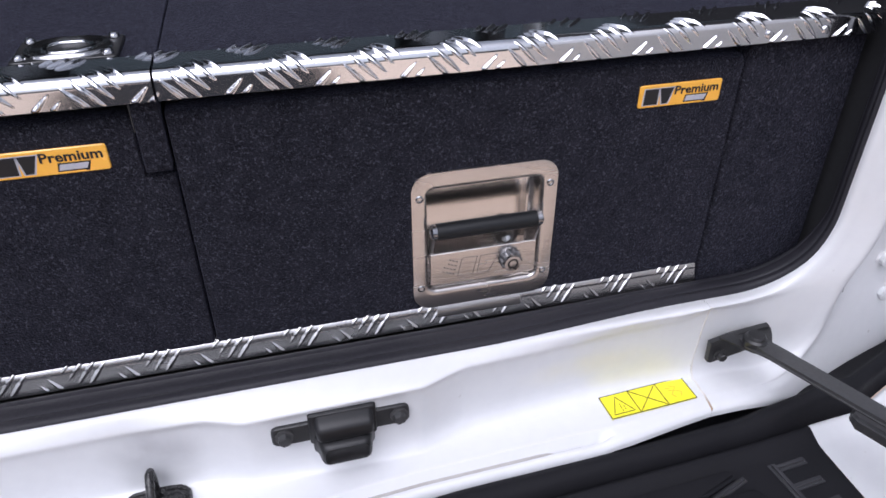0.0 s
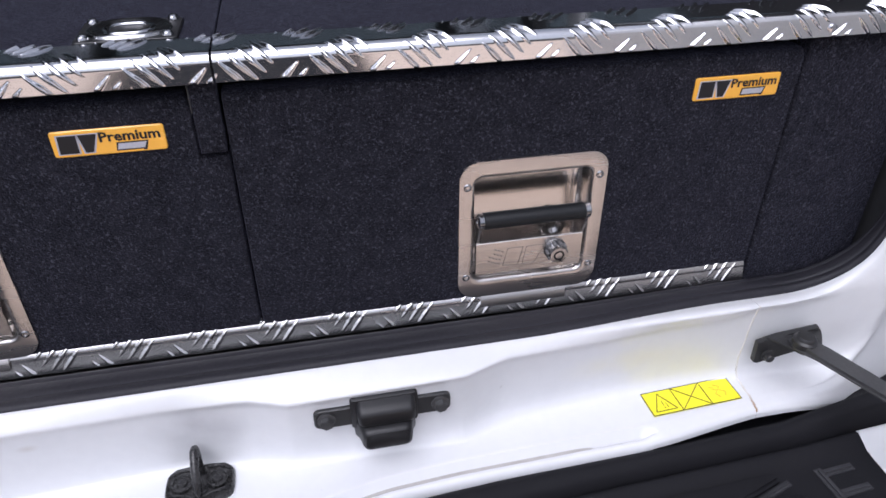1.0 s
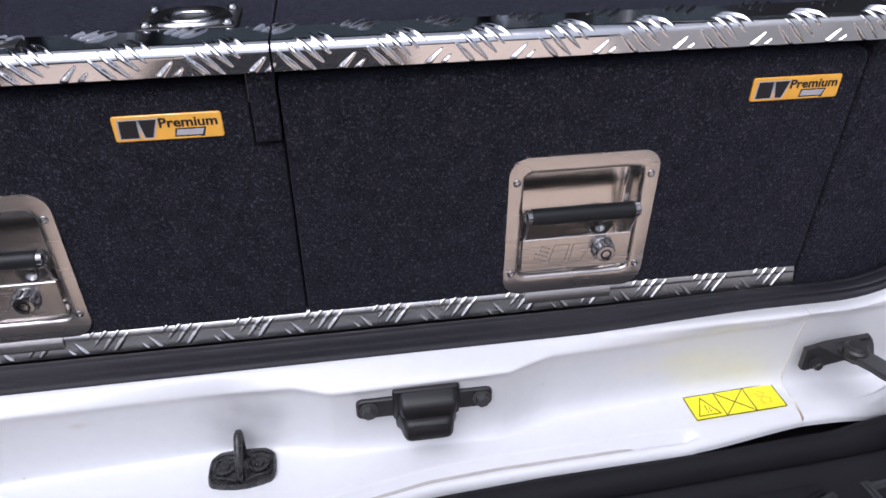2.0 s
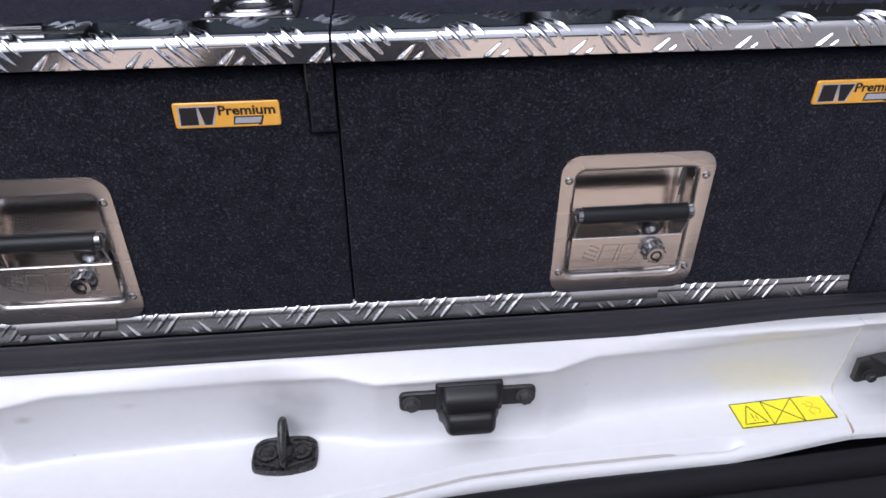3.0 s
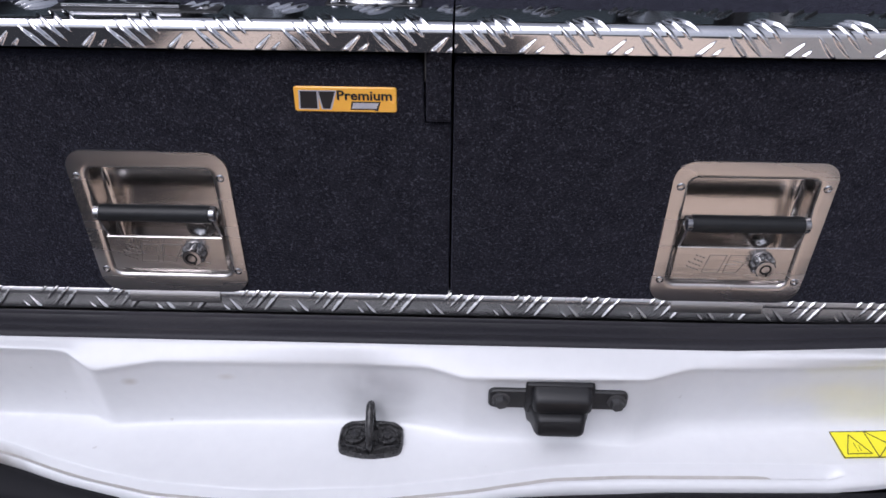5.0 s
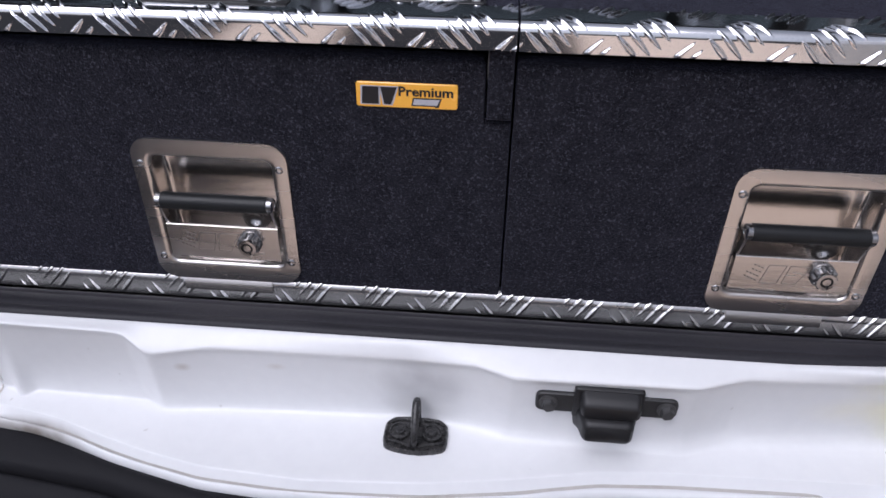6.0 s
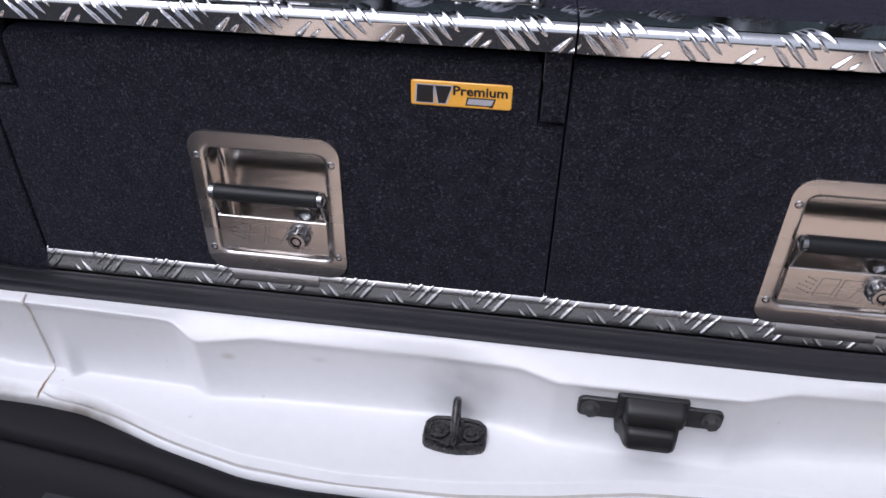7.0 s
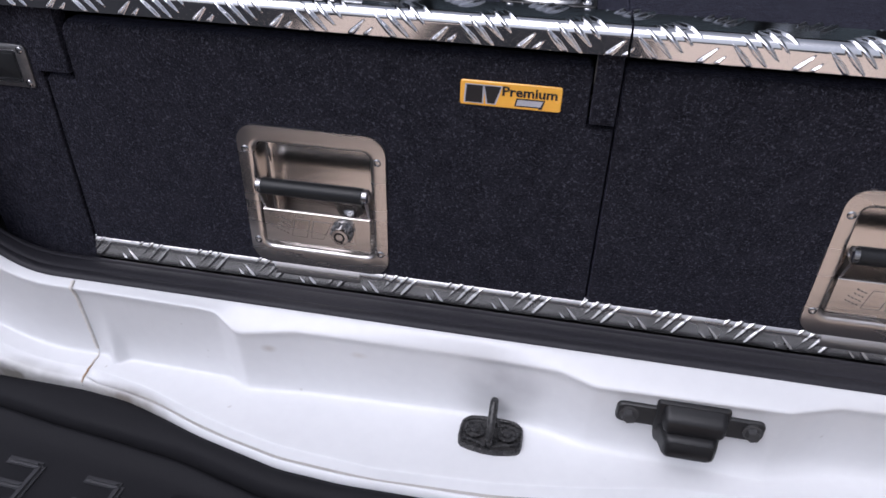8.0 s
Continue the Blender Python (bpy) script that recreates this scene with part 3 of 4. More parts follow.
carpet_board("deck", -0.572, X_MID - 0.0006, 0.004, 1.1, DECK - 0.018, DECK, 0.002, unit)
carpet_board("deck", X_MID + 0.0006, 0.572, 0.004, 1.1, DECK - 0.018, DECK, 0.002, unit)
carpet_board("side_panel", -0.574, X_L - 0.002, 0.001, 0.020, 0.776, DECK - 0.0185, 0.0025, unit)
carpet_board("side_panel", X_R + 0.002, 0.574, 0.001, 0.020, 0.776, DECK - 0.0185, 0.0025, unit)
carpet_board("side_wall", -0.572, -0.556, 0.021, 1.1, 0.776, DECK - 0.0185, 0.001, unit)
carpet_board("side_wall", 0.556, 0.572, 0.021, 1.1, 0.776, DECK - 0.0185, 0.001, unit)
carpet_board("back_wall", -0.555, 0.555, 1.08, 1.1, 0.776, DECK - 0.0185, 0.001, unit)
carpet_board("stop_tab", X_MID - 0.0195, X_MID - 0.0012, -0.0030, 0.012, 0.9915, 1.0455, 0.0012, unit)
carpet_board("stop_tab", X_L - 0.006, X_L + 0.0265, -0.0030, 0.012, 0.9915, 1.0455, 0.0012, unit)
tread_angle("edge_trim", -0.574, X_MID - 0.0008, 0.0128, 0.030, -0.0095, 1.0665, 0.0073, TREAD, unit, "polished aluminium tread-plate edge trim", (0.0203, 0.0084), (0.0540, 0.0340))
tread_angle("edge_trim", X_MID + 0.0008, 0.574, 0.0128, 0.030, -0.0095, 1.0665, 0.0073, TREAD, unit, "polished aluminium tread-plate edge trim", (0.0203, 0.0084), (0.0540, 0.0340))
# paler strip added for the light caught on the tab's left edge
part("tab_edge", box(X_MID - 0.0202, X_MID - 0.0196, -0.0036, 0.003, 1.0235, 1.0455), ARM, unit, "thin grey strip for the tab's lit edge", smooth=False)
tread_angle("lower_trim", X_L + 0.001, X_R - 0.003, 0.0128, 0.001, -0.0020, 0.8278, 0.0085, STRIP, unit, "scuffed aluminium tread-plate kick strip", (0.0975, 0.0362), (0.1255, 0.0078), pitch=0.0600, lean=50, rise=0.0011, tilt=0.32, width=0.0018, pressed=0.15)
for sx in (0.4650, 0.5183):
    part("trim_screw", rings(disc_levels(sx, 1.0535, ((0.0035, -0.0095), (0.0033, -0.0110), (0.0015, -0.0118))), n=3), CHROME, unit)


def screw(x, z, y, r, parent):
    s = part("screw", rings(disc_levels(x, z, ((r, y), (r, y - 0.0004), (r * 0.85, y - 0.0009), (r * 0.55, y - 0.0011), (r * 0.50, y + 0.0004), (r * 0.1, y + 0.0006))), n=4), LOCK, parent)
    return s


def badge(x0, z0, parent):
    """Amber resin badge with dark lettering drawn as plain shapes."""
    w, h = 0.0755, 0.0195
    b = part("badge", rings([(x0 + w / 2, z0 - h / 2, w / 2, h / 2, 0.002, 0.0005), (x0 + w / 2, z0 - h / 2, w / 2, h / 2, 0.002, -0.0008),
                             (x0 + w / 2, z0 - h / 2, w / 2 - 0.0007, h / 2 - 0.0007, 0.0015, -0.0015)], n=3), ORANGE, parent, "amber badge with black and silver shapes")
    y0, y1 = -0.0014, -0.0017

    def shape(pts, mat, lift=0.0):
        part("badge_mark", poly_prism([(x0 + a * w, z0 - c * h) for a, c in pts], y0, y1 - lift), mat, b, smooth=False)

    for grow, mat, lift in ((0.016, SILVER_INK, 0.0), (0.0, INK, 0.0001)):
        up = grow * 2.2
        shape([(0.055 - grow, 0.86 + up), (0.065 - grow, 0.17 - up), (0.225 + grow, 0.17 - up), (0.222 + grow, 0.86 + up)], mat, lift)
        shape([(0.243 - grow, 0.17 - up), (0.405 + grow, 0.17 - up), (0.345 + grow, 0.86 + up), (0.278 - grow, 0.86 + up)], mat, lift)
    shape([(0.545, 0.89), (0.560, 0.56), (0.845, 0.56), (0.815, 0.93), (0.78, 0.93), (0.785, 0.89)], INK)
    shape([(0.560, 0.84), (0.575, 0.61), (0.825, 0.61), (0.800, 0.84)], SILVER_INK, 0.0001)
    word = bpy.data.curves.new("badge_word", "FONT")
    word.body, word.size, word.offset, word.resolution_u = "Premium", 1.0, 0.028, 2
    holder = bpy.data.objects.new("badge_word", word)
    me = bpy.data.meshes.new_from_object(holder)
    bpy.data.objects.remove(holder)
    xy = np.array([v.co[:2] for v in me.vertices])
    low, size = xy.min(0), np.ptp(xy, 0)
    for v in me.vertices:
        v.co = (x0 + w * (0.420 + 0.538 * (v.co.x - low[0]) / size[0]), y1 - 0.0001, z0 - h * (0.51 - 0.39 * (v.co.y - low[1]) / size[1]))
    me.materials.append(INK)
    text = new("badge_word", me)
    text.parent = b
    text.matrix_parent_inverse = Matrix.Translation(-world_at(b))
    return b


def pull_latch(cx, cz, parent):
    """Recessed stainless pull latch: flanged pocket, hinged paddle, roller grip and barrel lock."""
    plate = part("latch_plate", rings([(cx, cz - 0.0016, 0.0642, 0.0688, 0.017, 0.0005), (cx, cz - 0.0016, 0.0642, 0.0688, 0.017, -0.0014), (cx, cz - 0.0016, 0.0640, 0.0686, 0.0168, -0.0019), (cx, cz - 0.0016, 0.0635, 0.0681, 0.0165, -0.0020),
                                       (cx, cz, 0.0560, 0.0575, 0.012, -0.0020), (cx, cz, 0.0543, 0.0556, 0.0105, -0.0021), (cx, cz, 0.0530, 0.0541, 0.0095, -0.0018), (cx, cz, 0.0518, 0.0528, 0.0085, -0.0012),
                                       (cx, cz, 0.0509, 0.0518, 0.0075, 0.0001), (cx, cz, 0.0503, 0.0511, 0.007, 0.0020), (cx, cz, 0.0501, 0.0509, 0.007, 0.004)],
                                      fill_last=False, n=8), STEEL, parent, "brushed stainless latch plate with rounded corners", sharp=40)
    part("pocket", rings([(cx, cz, 0.0501, 0.0509, 0.007, 0.0041), (cx, cz, 0.0499, 0.0505, 0.007, 0.014), (cx, cz, 0.0494, 0.0498, 0.007, 0.0185),
                          (cx, cz, 0.0485, 0.0488, 0.006, 0.0212), (cx, cz, 0.0465, 0.0465, 0.005, 0.0220), (cx, cz, 0.0440, 0.0440, 0.005, 0.0221)], n=8), POCKET, parent, sharp=60)
    for sx in (-1, 1):
        for sz in (-1, 1):
            screw(cx + sx * 0.0572, cz - 0.0012 + sz * 0.0457, -0.0020, 0.0034, plate)
    zb, zt = cz - 0.0470, cz - 0.0125
    prof = [(-0.0017, zt), (-0.0022, zt - 0.0005), (-0.0022, zb + 0.0015), (-0.0012, zb + 0.0010), (-0.0004, zb + 0.0010), (-0.0004, zt)]
    paddle = part("paddle", poly_prism(prof, cx - 0.0484, cx + 0.0484, "yz"), STEEL, parent, "brushed stainless latch paddle with an etched motif", sharp=30)
    for sx, off in ((-1, -0.0470), (1, 0.0480)):
        arm = [(0.0005, zt - 0.020), (-0.0005, zt), (-0.0085, cz + 0.007), (-0.0115, cz + 0.0135), (-0.0085, cz + 0.0188), (-0.0035, cz + 0.0185), (-0.0005, cz + 0.012), (0.0045, zt + 0.002), (0.006, zt - 0.020)]
        part("grip_arm", poly_prism(arm, cx + off - 0.001, cx + off + 0.001, "yz"), STEEL, paddle)
        part("grip_cap", rings(disc_levels(-0.0062, cz + 0.0135, ((0.0050, cx + off - sx * 0.0035), (0.0064, cx + off - sx * 0.003), (0.0066, cx + off + sx * 0.0012), (0.0050, cx + off + sx * 0.0024), (0.0026, cx + off + sx * 0.0026), (0.0020, cx + off + sx * 0.0018))), "x"), LOCK, paddle)
    part("grip", rings(disc_levels(-0.0062, cz + 0.0135, ((0.0066, cx - 0.0442), (0.0072, cx - 0.0436), (0.0072, cx + 0.0446), (0.0066, cx + 0.0452))), "x", True), GRIP, paddle, "black rubber roller grip")
    part("cam_barrel", rings(disc_levels(cx + 0.0255, cz - 0.0120, ((0.0125, 0.0222), (0.0125, 0.0150), (0.0115, 0.0130), (0.0092, 0.0122), (0.0070, 0.0126), (0.0056, 0.0150))), n=6), DISH, parent, sharp=60)
    lx, lz = cx + 0.0238, zb + 0.0204
    lock = part("lock_barrel", rings(disc_levels(lx, lz, ((0.0104, -0.0020), (0.0104, -0.0034), (0.0098, -0.0042), (0.0080, -0.0044), (0.0080, -0.0122), (0.0076, -0.0130), (0.0050, -0.0131),
                                                          (0.0049, -0.0115), (0.0034, -0.0115), (0.0033, -0.0131), (0.0004, -0.0132)))), LOCK, paddle, "chrome tubular key lock")
    for k in range(10):
        t = math.tau * k / 10
        part("collar_lug", rings(disc_levels(lx + 0.0086 * math.cos(t), lz + 0.0086 * math.sin(t), ((0.0017, -0.0034), (0.0017, -0.0088), (0.0010, -0.0096))), n=2), DARK_STEEL, lock)
    part("key_ring", rings([(lx, lz, r, r, r, y) for r, y in ((0.0049, -0.0124), (0.0049, -0.0118), (0.0034, -0.0118), (0.0034, -0.0124))], fill_last=False), INK, lock)
    part("key_slot", box(lx + 0.0012, lx + 0.0028, -0.0134, -0.0120, lz - 0.0062, lz - 0.0030), INK, lock, smooth=False)
    # etched motif: slanted outlines and streaks
    y0, y1 = -0.0021, -0.00235
    ox, oz = cx - 0.024, zb + 0.009

    def line(a, c, w=0.0006):
        return bar_line((ox + a[0], oz + a[1]), (ox + c[0], oz + c[1]), w, "xz", y0, y1)

    for pts in (((0, 0), (0.004, 0.018), (0.018, 0.018), (0.014, 0), (0, 0)), ((0.018, 0), (0.021, 0.018), (0.038, 0.018), (0.029, 0), (0.018, 0))):
        bm = bmesh.new()
        for a, c in zip(pts, pts[1:]):
            bar_line((ox + a[0], oz + a[1]), (ox + c[0], oz + c[1]), 0.0006, "xz", y0, y1, bm)
        part("etched_mark", bm, ETCH, paddle, smooth=False)
    for k in range(4):
        for q in range(4 - k // 2):
            a, c = -0.003 - 0.0030 * q + 0.0010 * k, 0.002 + 0.0042 * k + 0.0012 * q
            part("etched_mark", line((a, c), (a - 0.0018, c + 0.0012), 0.0013), ETCH, paddle, smooth=False)
    # tongue that laps the kick strip
    part("tongue", poly_prism([(-0.0004, cz - 0.0690), (-0.0012, cz - 0.0690), (-0.0034, cz - 0.0720), (-0.0052, cz - 0.0796), (-0.0051, cz - 0.0802), (-0.0042, cz - 0.0802)], cx - 0.0430, cx + 0.0370, "yz"), STEEL, parent)
    return plate


def front_outline(x0, x1, z0, z1, d, notch_left, notch_right, r=0.002):
    """Twenty points round a drawer front, d inside its edge, from its right side anticlockwise; notches leave room for the stop tabs."""
    a, b, low, high = x0 + 0.15 * d, x1 - 0.15 * d, z0 + 0.2 * d, z1 - d
    k = 0.7 * r
    drop = 0.0465

    def corner(x, sx, notch):
        if not notch:
            return [(x, high - r), (x - sx * r * 0.1, high - k), (x - sx * r * 0.3, high - r * 0.3), (x - sx * k, high - r * 0.1), (x - sx * r, high)]
        return [(x, high - drop - r), (x - sx * r, high - drop), (x - sx * notch, high - drop), (x - sx * notch, high - 2 * r), (x - sx * (notch + 2 * r), high)]

    out = corner(b, 1, notch_right) + corner(a, -1, notch_left)[::-1]
    out += [(a, low + r - r * t) if t < 0.5 else (a + r * t, low) for t in (0, 0.25, 0.5, 0.75, 1)]
    out += [(b - r + r * t, low) if t < 0.5 else (b, low + r * t) for t in (0, 0.25, 0.5, 0.75, 1)]
    return out


def drawer(x0, x1, latch_x, badge_x, notch_left, notch_right):
    d = empty("drawer", "closed drawer faced in flecked charcoal carpet", "drawer", "drawers of the cabinet", at=((x0 + x1) / 2, 0, 0.815))
    z0, z1 = 0.815, 1.0345
    lz = 0.8950
    bm = bmesh.new()
    rows = [[bm.verts.new((x, y, z)) for x, z in front_outline(x0, x1, z0, z1, inset, notch_left, notch_right)]
            for y, inset in ((0.020, 0.0), (0.0075, 0.0), (0.0045, 0.0006), (0.0022, 0.0020), (0.0007, 0.0042), (0.0, 0.0075), (0.0, 0.0087))]
    rows += [[bm.verts.new((x, y, z)) for x, z in loop_xz(latch_x, lz, hu, hv, r, 4)] for hu, hv, r, y in ((0.060, 0.060, 0.010, 0.0), (0.053, 0.055, 0.008, 0.0), (0.053, 0.055, 0.008, 0.020))]
    for lower, upper in zip(rows, rows[1:]):
        for i in range(20):
            k = (i + 1) % 20
            bm.faces.new((lower[i], lower[k], upper[k], upper[i]))
    part("front", bm, CARPET, d, sharp=70)
    for a, c in ((x0 + 0.012, x0 + 0.024), (x1 - 0.024, x1 - 0.012)):
        part("drawer_side", box(a, c, 0.021, 0.95, z0 + 0.012, z1 - 0.03), TRIM, d, smooth=False)
    part("drawer_bottom", box(x0 + 0.025, x1 - 0.025, 0.021, 0.95, z0 + 0.012, z0 + 0.022), TRIM, d, smooth=False)
    pull_latch(latch_x, lz, d)
    badge(badge_x, 1.0170, d)
    return d


drawer(X_L + 0.0009, X_MID - 0.0008, -0.2446, -0.1212, 0.0268, 0.0205)
drawer(X_MID + 0.0008, X_R - 0.0009, 0.2327, 0.3620, 0, 0)

# ---- fittings on the cabinet ----
latch = empty("side_catch", "small stainless recessed catch on the side panel", "catch", at=(-0.508, 0.0, 0.994))
cx, cz = -0.5180, 0.9930
part("catch_plate", rings([(cx, cz, 0.0330, 0.0185, 0.004, 0.0012), (cx, cz, 0.0330, 0.0185, 0.004, -0.0008), (cx, cz, 0.0322, 0.0177, 0.0035, -0.0014),
                           (cx, cz, 0.0235, 0.0130, 0.002, -0.0014), (cx, cz, 0.0230, 0.0125, 0.002, 0.0005)], fill_last=True), DARK_STEEL, latch)
part("catch_rim", rings([(cx, cz, 0.0246, 0.0141, 0.003, -0.0012), (cx, cz, 0.0244, 0.0139, 0.003, -0.0022), (cx, cz, 0.0236, 0.0131, 0.0025, -0.0023), (cx, cz, 0.0232, 0.0127, 0.0025, -0.0012)], fill_last=False), CHROME, latch)
part("catch_paddle", rings([(cx, cz, 0.0215, 0.0112, 0.0015, 0.0004), (cx, cz, 0.0215, 0.0112, 0.0015, -0.0010), (cx, cz, 0.0205, 0.0102, 0.0015, -0.0016)]), GRIP, latch)
for sx in (-1, 1):
    for sz in (-1, 1):
        screw(cx + sx * 0.0283, cz + sz * 0.0142, -0.0014, 0.0030, latch)

ring = empty("tie_down_ring", "recessed dark-chrome tie-down ring on the carpeted deck", "tie-down", at=(-0.064, 0.060, DECK))
cx, cy = -0.0640, 0.0570
part("ring_plate", rings([(cx, cy, 0.035, 0.025, 0.003, DECK - 0.0005), (cx, cy, 0.035, 0.025, 0.003, DECK + 0.0020), (cx, cy, 0.0345, 0.0245, 0.003, DECK + 0.0026)], "z"), BLACK, ring)
part("dish", rings([(cx, cy, 0.0300, 0.0225, 0.0225, DECK + 0.0026), (cx, cy, 0.0292, 0.0218, 0.0218, DECK + 0.0042), (cx, cy, 0.0270, 0.0200, 0.0200, DECK + 0.0052), (cx, cy, 0.0240, 0.0178, 0.0178, DECK + 0.0048),
                    (cx, cy, 0.0185, 0.0145, 0.0145, DECK + 0.0036), (cx, cy, 0.0150, 0.0115, 0.0115, DECK + 0.0026), (cx, cy, 0.0080, 0.0060, 0.0060, DECK + 0.0022)], "z"), DISH, ring)
part("loop", rings([(cx, cy, 0.0165 + 0.0022 * math.cos(t), 0.0120 + 0.0022 * math.cos(t), 0.0120 + 0.0022 * math.cos(t), DECK + 0.0030 + 0.0020 * math.sin(t)) for t in np.linspace(0, math.tau, 11)], "z", fill_last=False), CHROME, ring, sharp=80)
for sx in (-1, 1):
    for sy in (-1, 1):
        part("dome_screw", rings(disc_levels(cx + sx * 0.0285, cy + sy * 0.0190, ((0.0040, DECK + 0.003), (0.0038, DECK + 0.0045), (0.0027, DECK + 0.0062), (0.0010, DECK + 0.0068))), "z", n=4), CHROME, ring)

slide = empty("slide_plate", "long polished steel slide plate on the deck edge", "slide", at=(-0.24, 0.022, DECK + 0.004))
part("slide_bar", box(-0.282, -0.198, 0.012, 0.020, DECK + 0.0035, DECK + 0.0065, 0.001), CHROME, slide)
part("slide_base", box(-0.290, -0.170, 0.009, 0.024, DECK + 0.0022, DECK + 0.0034, 0.0005), BLACK, slide)
part("slide_screw", rings(disc_levels(-0.181, 0.0165, ((0.0035, DECK + 0.0034), (0.0032, DECK + 0.005), (0.001, DECK + 0.0058))), "z", n=3), CHROME, slide)

# ---- fittings on the sill ----
FACE_MID = -0.066
catch = empty("door_wedge_catch", "black rubber-faced door wedge bolted to the sill", "door catch", at=(0.088, FACE_MID, 0.76))
flange = part("flange", rings([(0.0885, 0.7705, 0.0585, 0.0105, 0.006, FACE_MID + 0.004), (0.0885, 0.7705, 0.0585, 0.0105, 0.006, FACE_MID - 0.004), (0.0885, 0.7705, 0.0575, 0.0095, 0.005, FACE_MID - 0.005)]), BLACK, catch)
for x in (0.0405, 0.1375):
    part("washer", rings(disc_levels(x, 0.7712, ((0.0078, FACE_MID - 0.0045), (0.0078, FACE_MID - 0.0066), (0.0060, FACE_MID - 0.0072)))), ARM, catch)
    bm = poly_prism([(x + 0.0058 * math.cos(math.pi / 3 * k + 0.3), 0.7712 + 0.0058 * math.sin(math.pi / 3 * k + 0.3)) for k in range(6)], FACE_MID - 0.0068, FACE_MID - 0.0125)
    bmesh.ops.bevel(bm, geom=[e for e in bm.edges if all(v.co.y < FACE_MID - 0.012 for v in e.verts)], offset=0.0008, segments=2, affect="EDGES")
    part("bolt", bm, ARM, catch, "dull dark hexagon bolt", smooth=False)
wedge = [(0.0895, 0.7735, 0.0285, 0.0170, 0.003, FACE_MID + 0.003), (0.0895, 0.7735, 0.0285, 0.0170, 0.003, FACE_MID - 0.0055), (0.0895, 0.7735, 0.0275, 0.0160, 0.003, FACE_MID - 0.0070)]
part("body", rings(wedge), BOOT, catch, sharp=50)
pad = [(0.0905, 0.7790, 0.0248, 0.0100, 0.005, FACE_MID - 0.006), (0.0905, 0.7780, 0.0246, 0.0092, 0.005, FACE_MID - 0.0120), (0.0905, 0.7768, 0.0240, 0.0080, 0.005, FACE_MID - 0.0165), (0.0905, 0.7762, 0.0226, 0.0064, 0.004, FACE_MID - 0.0186), (0.0905, 0.7760, 0.0205, 0.0046, 0.003, FACE_MID - 0.0192)]
part("upper_pad", rings(pad), BOOT, catch, sharp=50)
lobe = [(0.0895, 0.7560, 0.0265, 0.0130, 0.006, FACE_MID + 0.003), (0.0895, 0.7560, 0.0262, 0.0130, 0.006, FACE_MID - 0.005), (0.0895, 0.7572, 0.0236, 0.0122, 0.006, FACE_MID - 0.010),
        (0.0895, 0.7568, 0.0212, 0.0112, 0.006, FACE_MID - 0.0205), (0.0895, 0.7568, 0.0202, 0.0102, 0.006, FACE_MID - 0.0233), (0.0895, 0.7568, 0.0182, 0.0084, 0.005, FACE_MID - 0.0244), (0.0895, 0.7568, 0.0166, 0.0070, 0.004, FACE_MID - 0.0232)]
part("lower_cup", rings(lobe), BOOT, catch, sharp=50)

striker = empty("door_striker", "black steel door striker loop screwed to the sill", "striker", at=(-0.0715, -0.088, FLOOR))
sx, sy = -0.0715, -0.0715
OUTLINE = [(-0.0285, 0.010), (-0.0255, 0.0155), (-0.0180, 0.0200), (0.0180, 0.0200), (0.0255, 0.0155), (0.0285, 0.010), (0.0285, -0.0110), (0.0235, -0.0165), (0.0, -0.0205), (-0.0235, -0.0165), (-0.0285, -0.0110)]
OUTLINE = [(p[0] * 0.75 + q[0] * 0.25, p[1] * 0.75 + q[1] * 0.25) if k == 0 else (p[0] * 0.25 + q[0] * 0.75, p[1] * 0.25 + q[1] * 0.75) for p, q in zip(OUTLINE, OUTLINE[1:] + OUTLINE[:1]) for k in (0, 1)]
bm = bmesh.new()
rows = [[bm.verts.new((sx + a * k, sy - 0.001 + c * k, FLOOR + h)) for a, c in OUTLINE] for k, h in ((1.0, -0.002), (1.0, 0.0026), (0.965, 0.0042), (0.93, 0.0044), (0.89, 0.0034), (0.86, 0.0030))]
for lower, upper in zip(rows, rows[1:]):
    for i in range(len(OUTLINE)):
        k = (i + 1) % len(OUTLINE)
        bm.faces.new((lower[i], lower[k], upper[k], upper[i]))
bm.faces.new(rows[-1])
part("base_plate", bm, GLOSS_BLACK, striker)
for k in (-1, 1):
    part("pressed_ridge", tube([(sx + k * 0.024, sy - 0.0085, FLOOR + 0.0034), (sx + k * 0.012, sy - 0.0115, FLOOR + 0.0040), (sx + k * 0.001, sy - 0.0150, FLOOR + 0.0034)], 0.0011, 6), GLOSS_BLACK, striker)
    part("pressed_ridge", tube([(sx + k * 0.024, sy + 0.0110, FLOOR + 0.0034), (sx + k * 0.016, sy + 0.0145, FLOOR + 0.0040), (sx + k * 0.006, sy + 0.0145, FLOOR + 0.0034)], 0.0011, 6), GLOSS_BLACK, striker)
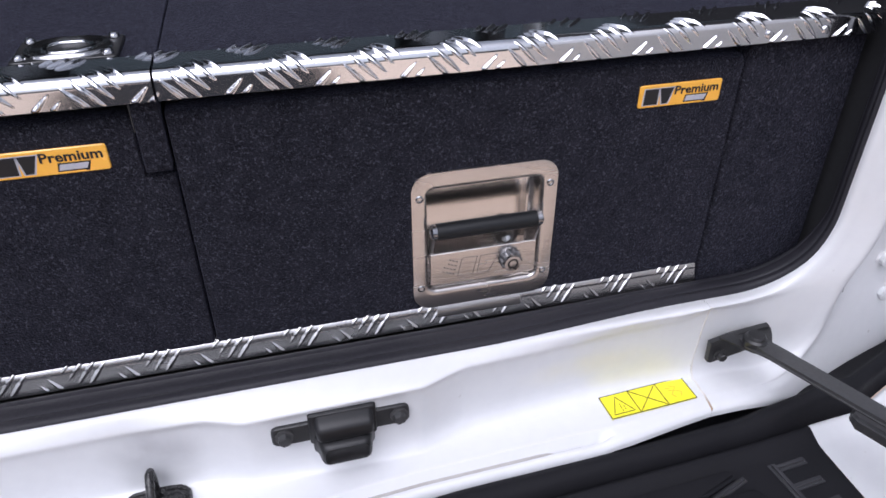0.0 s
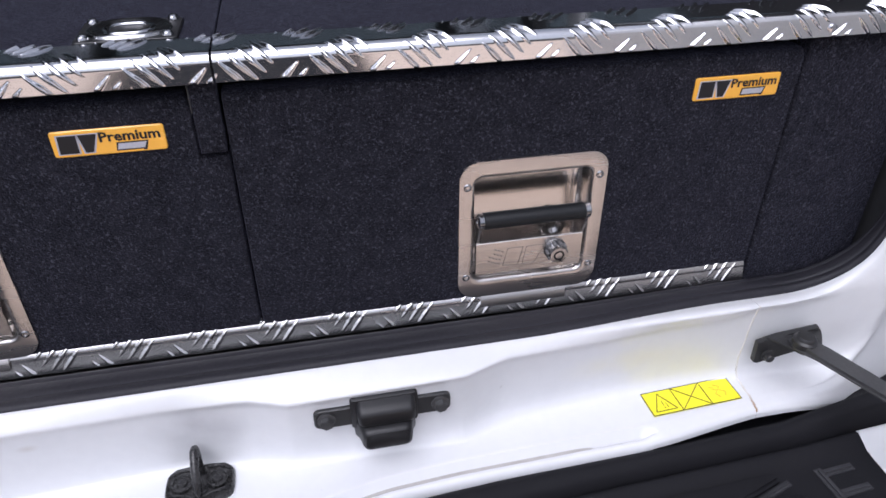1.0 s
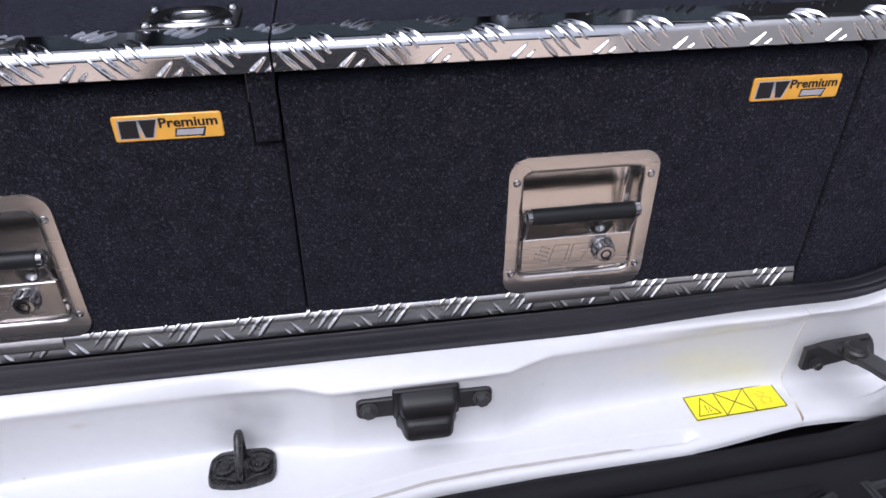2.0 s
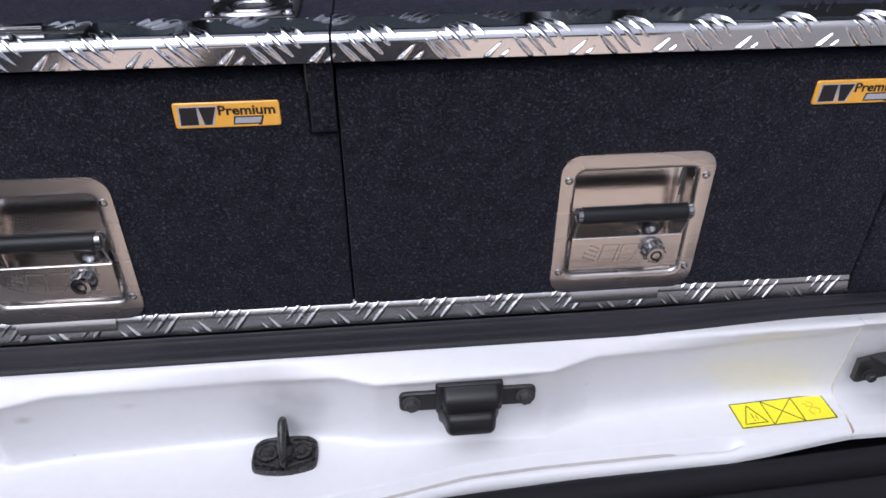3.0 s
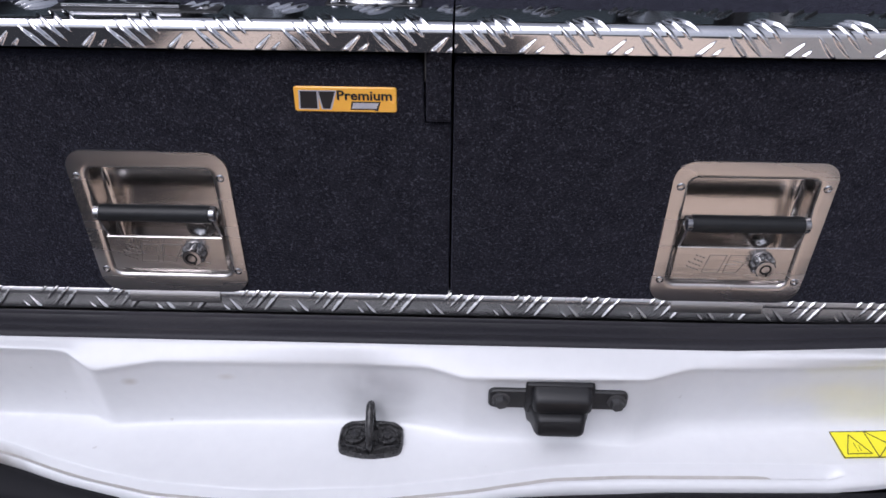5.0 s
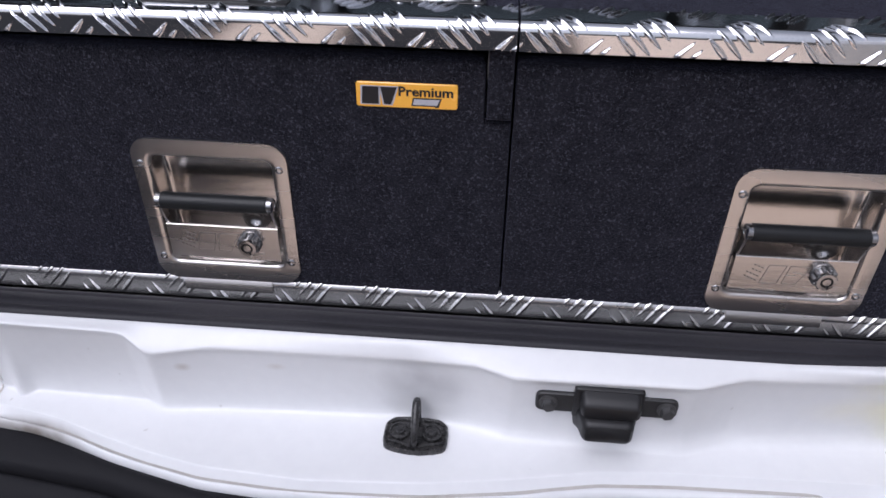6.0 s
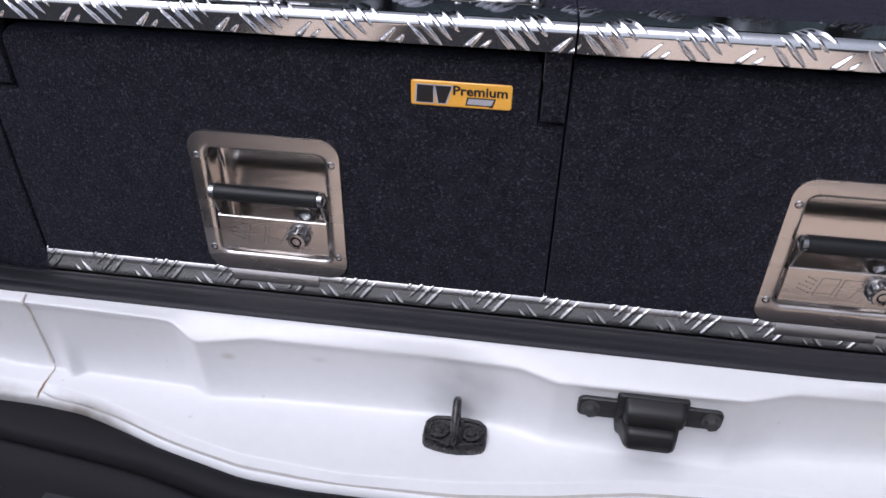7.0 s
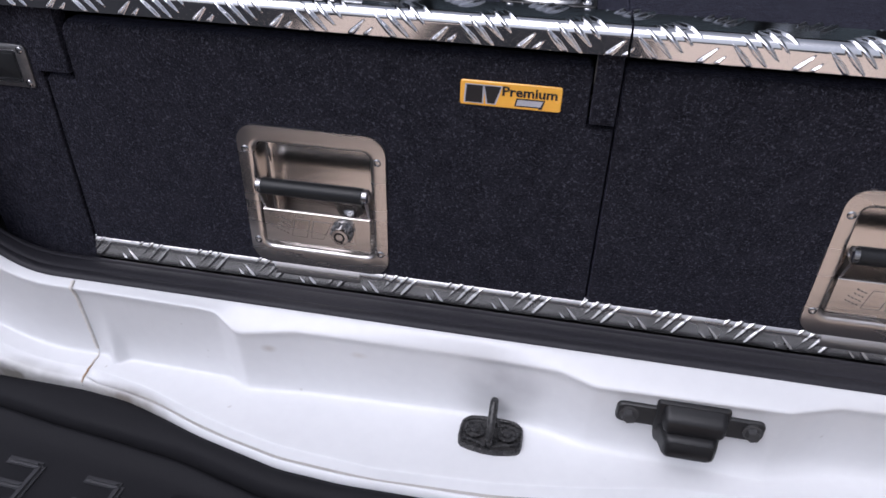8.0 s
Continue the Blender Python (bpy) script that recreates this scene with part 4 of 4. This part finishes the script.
for k in (-1, 1):
    part("screw_boss", rings(disc_levels(sx + k * 0.0145, sy + 0.001, ((0.0095, FLOOR + 0.0042), (0.0092, FLOOR + 0.0058), (0.0078, FLOOR + 0.0060), (0.0070, FLOOR + 0.0048), (0.0048, FLOOR + 0.0048), (0.0042, FLOOR + 0.0062), (0.0015, FLOOR + 0.0068))), "z"), GLOSS_BLACK, striker)
    bm = box(sx + k * 0.0145 - 0.0028, sx + k * 0.0145 + 0.0028, sy + 0.0004, sy + 0.0016, FLOOR + 0.0060, FLOOR + 0.0070)
    box(sx + k * 0.0145 - 0.0006, sx + k * 0.0145 + 0.0006, sy - 0.0018, sy + 0.0038, FLOOR + 0.0060, FLOOR + 0.00702, bm=bm)
    part("cross_slot", bm, INK, striker, smooth=False)
arch = [(sx, sy - 0.014, FLOOR + 0.002), (sx, sy - 0.013, FLOOR + 0.011), (sx, sy - 0.004, FLOOR + 0.024), (sx, sy + 0.004, FLOOR + 0.0310), (sx, sy + 0.0085, FLOOR + 0.0330),
        (sx, sy + 0.0120, FLOOR + 0.0320), (sx, sy + 0.0130, FLOOR + 0.026), (sx, sy + 0.012, FLOOR + 0.012), (sx, sy + 0.011, FLOOR + 0.002)]
part("loop", tube(arch, 0.0037, 10), GLOSS_BLACK, striker)

# door stay
stay = empty("door_stay", "black steel door stay arm pivoting on a sill bracket", "door stay", at=(0.482, -0.068, 0.77))
FY = float(face_y(0.47)) - 0.003
bm = poly_prism([(0.447, 0.772), (0.448, 0.748), (0.452, 0.746), (0.506, 0.757), (0.509, 0.781), (0.466, 0.777)], FY + 0.006, FY + 0.0005)
part("bracket", bm, BLACK, stay, smooth=False)
part("bracket_shelf", poly_prism([(0.455, FY + 0.002), (0.512, FY + 0.002), (0.508, FY - 0.006), (0.494, FY - 0.026), (0.475, FY - 0.026)], 0.7755, 0.7775, "xy"), BLACK, stay, smooth=False)
part("bracket_bolt", rings(disc_levels(0.4570, 0.7590, ((0.0065, FY - 0.003), (0.0065, FY - 0.0045), (0.0045, FY - 0.0048), (0.0045, FY - 0.009), (0.0035, FY - 0.010))), n=2), BLACK, stay)
px_, py_ = 0.4810, FY - 0.016
part("pivot", rings(disc_levels(px_, py_, ((0.0110, 0.7775), (0.0110, 0.7850), (0.0088, 0.7868), (0.0086, 0.7885), (0.0075, 0.7900), (0.002, 0.7902))), "z"), BLACK, stay)
heading = Vector((0.0475, -0.108)).normalized()
side = Vector((-heading.y, heading.x))
base = Vector((px_, py_))
pts = [base - heading * 0.012 + side * 0.006, base + side * 0.0125, base + heading * 0.02 + side * 0.0092, base + heading * 0.545 + side * 0.0092,
       base + heading * 0.545 - side * 0.0092, base + heading * 0.02 - side * 0.0092, base - side * 0.0125, base - heading * 0.012 - side * 0.006]
bm = poly_prism([tuple(p) for p in pts], 0.7780, 0.7835, "xy")
bmesh.ops.bevel(bm, geom=[e for e in bm.edges if all(v.co.z > 0.783 for v in e.verts)], offset=0.0042, segments=4, affect="EDGES")
part("arm", bm, ARM, stay)
pts = [base + heading * 0.098 + side * 0.0100, base + heading * 0.545 + side * 0.0100, base + heading * 0.545 - side * 0.0165, base + heading * 0.104 - side * 0.0165, base + heading * 0.098 - side * 0.012]
bm = poly_prism([tuple(p) for p in pts], 0.7660, 0.7775, "xy")
bmesh.ops.bevel(bm, geom=[e for e in bm.edges if all(v.co.z > 0.777 for v in e.verts) or e.calc_length() < 0.013], offset=0.003, segments=3, affect="EDGES")
part("sliding_channel", bm, ARM, stay)

# caution label on the sill floor
label = empty("caution_label", "yellow pictogram caution label with black outlines on the sill", "label", at=(0.391, -0.070, FLOOR))
C0, C1, C2, C3 = Vector((0.3410, -0.0512)), Vector((0.4340, -0.0462)), Vector((0.4352, -0.0752)), Vector((0.3422, -0.0797))
z0, z1, z2 = FLOOR - 0.0005, FLOOR + 0.0006, FLOOR + 0.0009


def on_label(u, v):
    return (C0 * (1 - u) + C1 * u) * (1 - v) + (C3 * (1 - u) + C2 * u) * v


def label_line(a, c, w=0.0007, mat=INK):
    part("printed_line", bar_line(on_label(*a), on_label(*c), w, "xy", z1 - 0.0001, z2), mat, label, smooth=False)


part("label_sheet", poly_prism([C0, C1, C2, C3], z0, z1, "xy"), YELLOW, label, smooth=False)
for a, c in (((0, 0), (1, 0)), ((1, 0), (1, 1)), ((1, 1), (0, 1)), ((0, 1), (0, 0)), ((0.333, 0), (0.333, 1)), ((0.667, 0), (0.667, 1)), ((0.333, 0), (0.667, 1)), ((0.333, 1), (0.667, 0)),
             ((0.05, 0.86), (0.165, 0.12)), ((0.165, 0.12), (0.285, 0.86)), ((0.285, 0.86), (0.05, 0.86))):
    label_line(a, c)
for a, c in (((0.165, 0.45), (0.165, 0.66)), ((0.165, 0.72), (0.165, 0.77)), ((0.20, 0.55), (0.20, 0.74))):
    label_line(a, c, 0.0004)
for a, c in (((0.80, 0.22), (0.86, 0.34)), ((0.86, 0.34), (0.82, 0.46)), ((0.76, 0.42), (0.82, 0.46)), ((0.82, 0.46), (0.89, 0.58)), ((0.89, 0.58), (0.86, 0.76)), ((0.82, 0.46), (0.77, 0.62)), ((0.77, 0.62), (0.80, 0.78)), ((0.74, 0.30), (0.79, 0.36))):
    label_line(a, c, 0.0008, FADED)
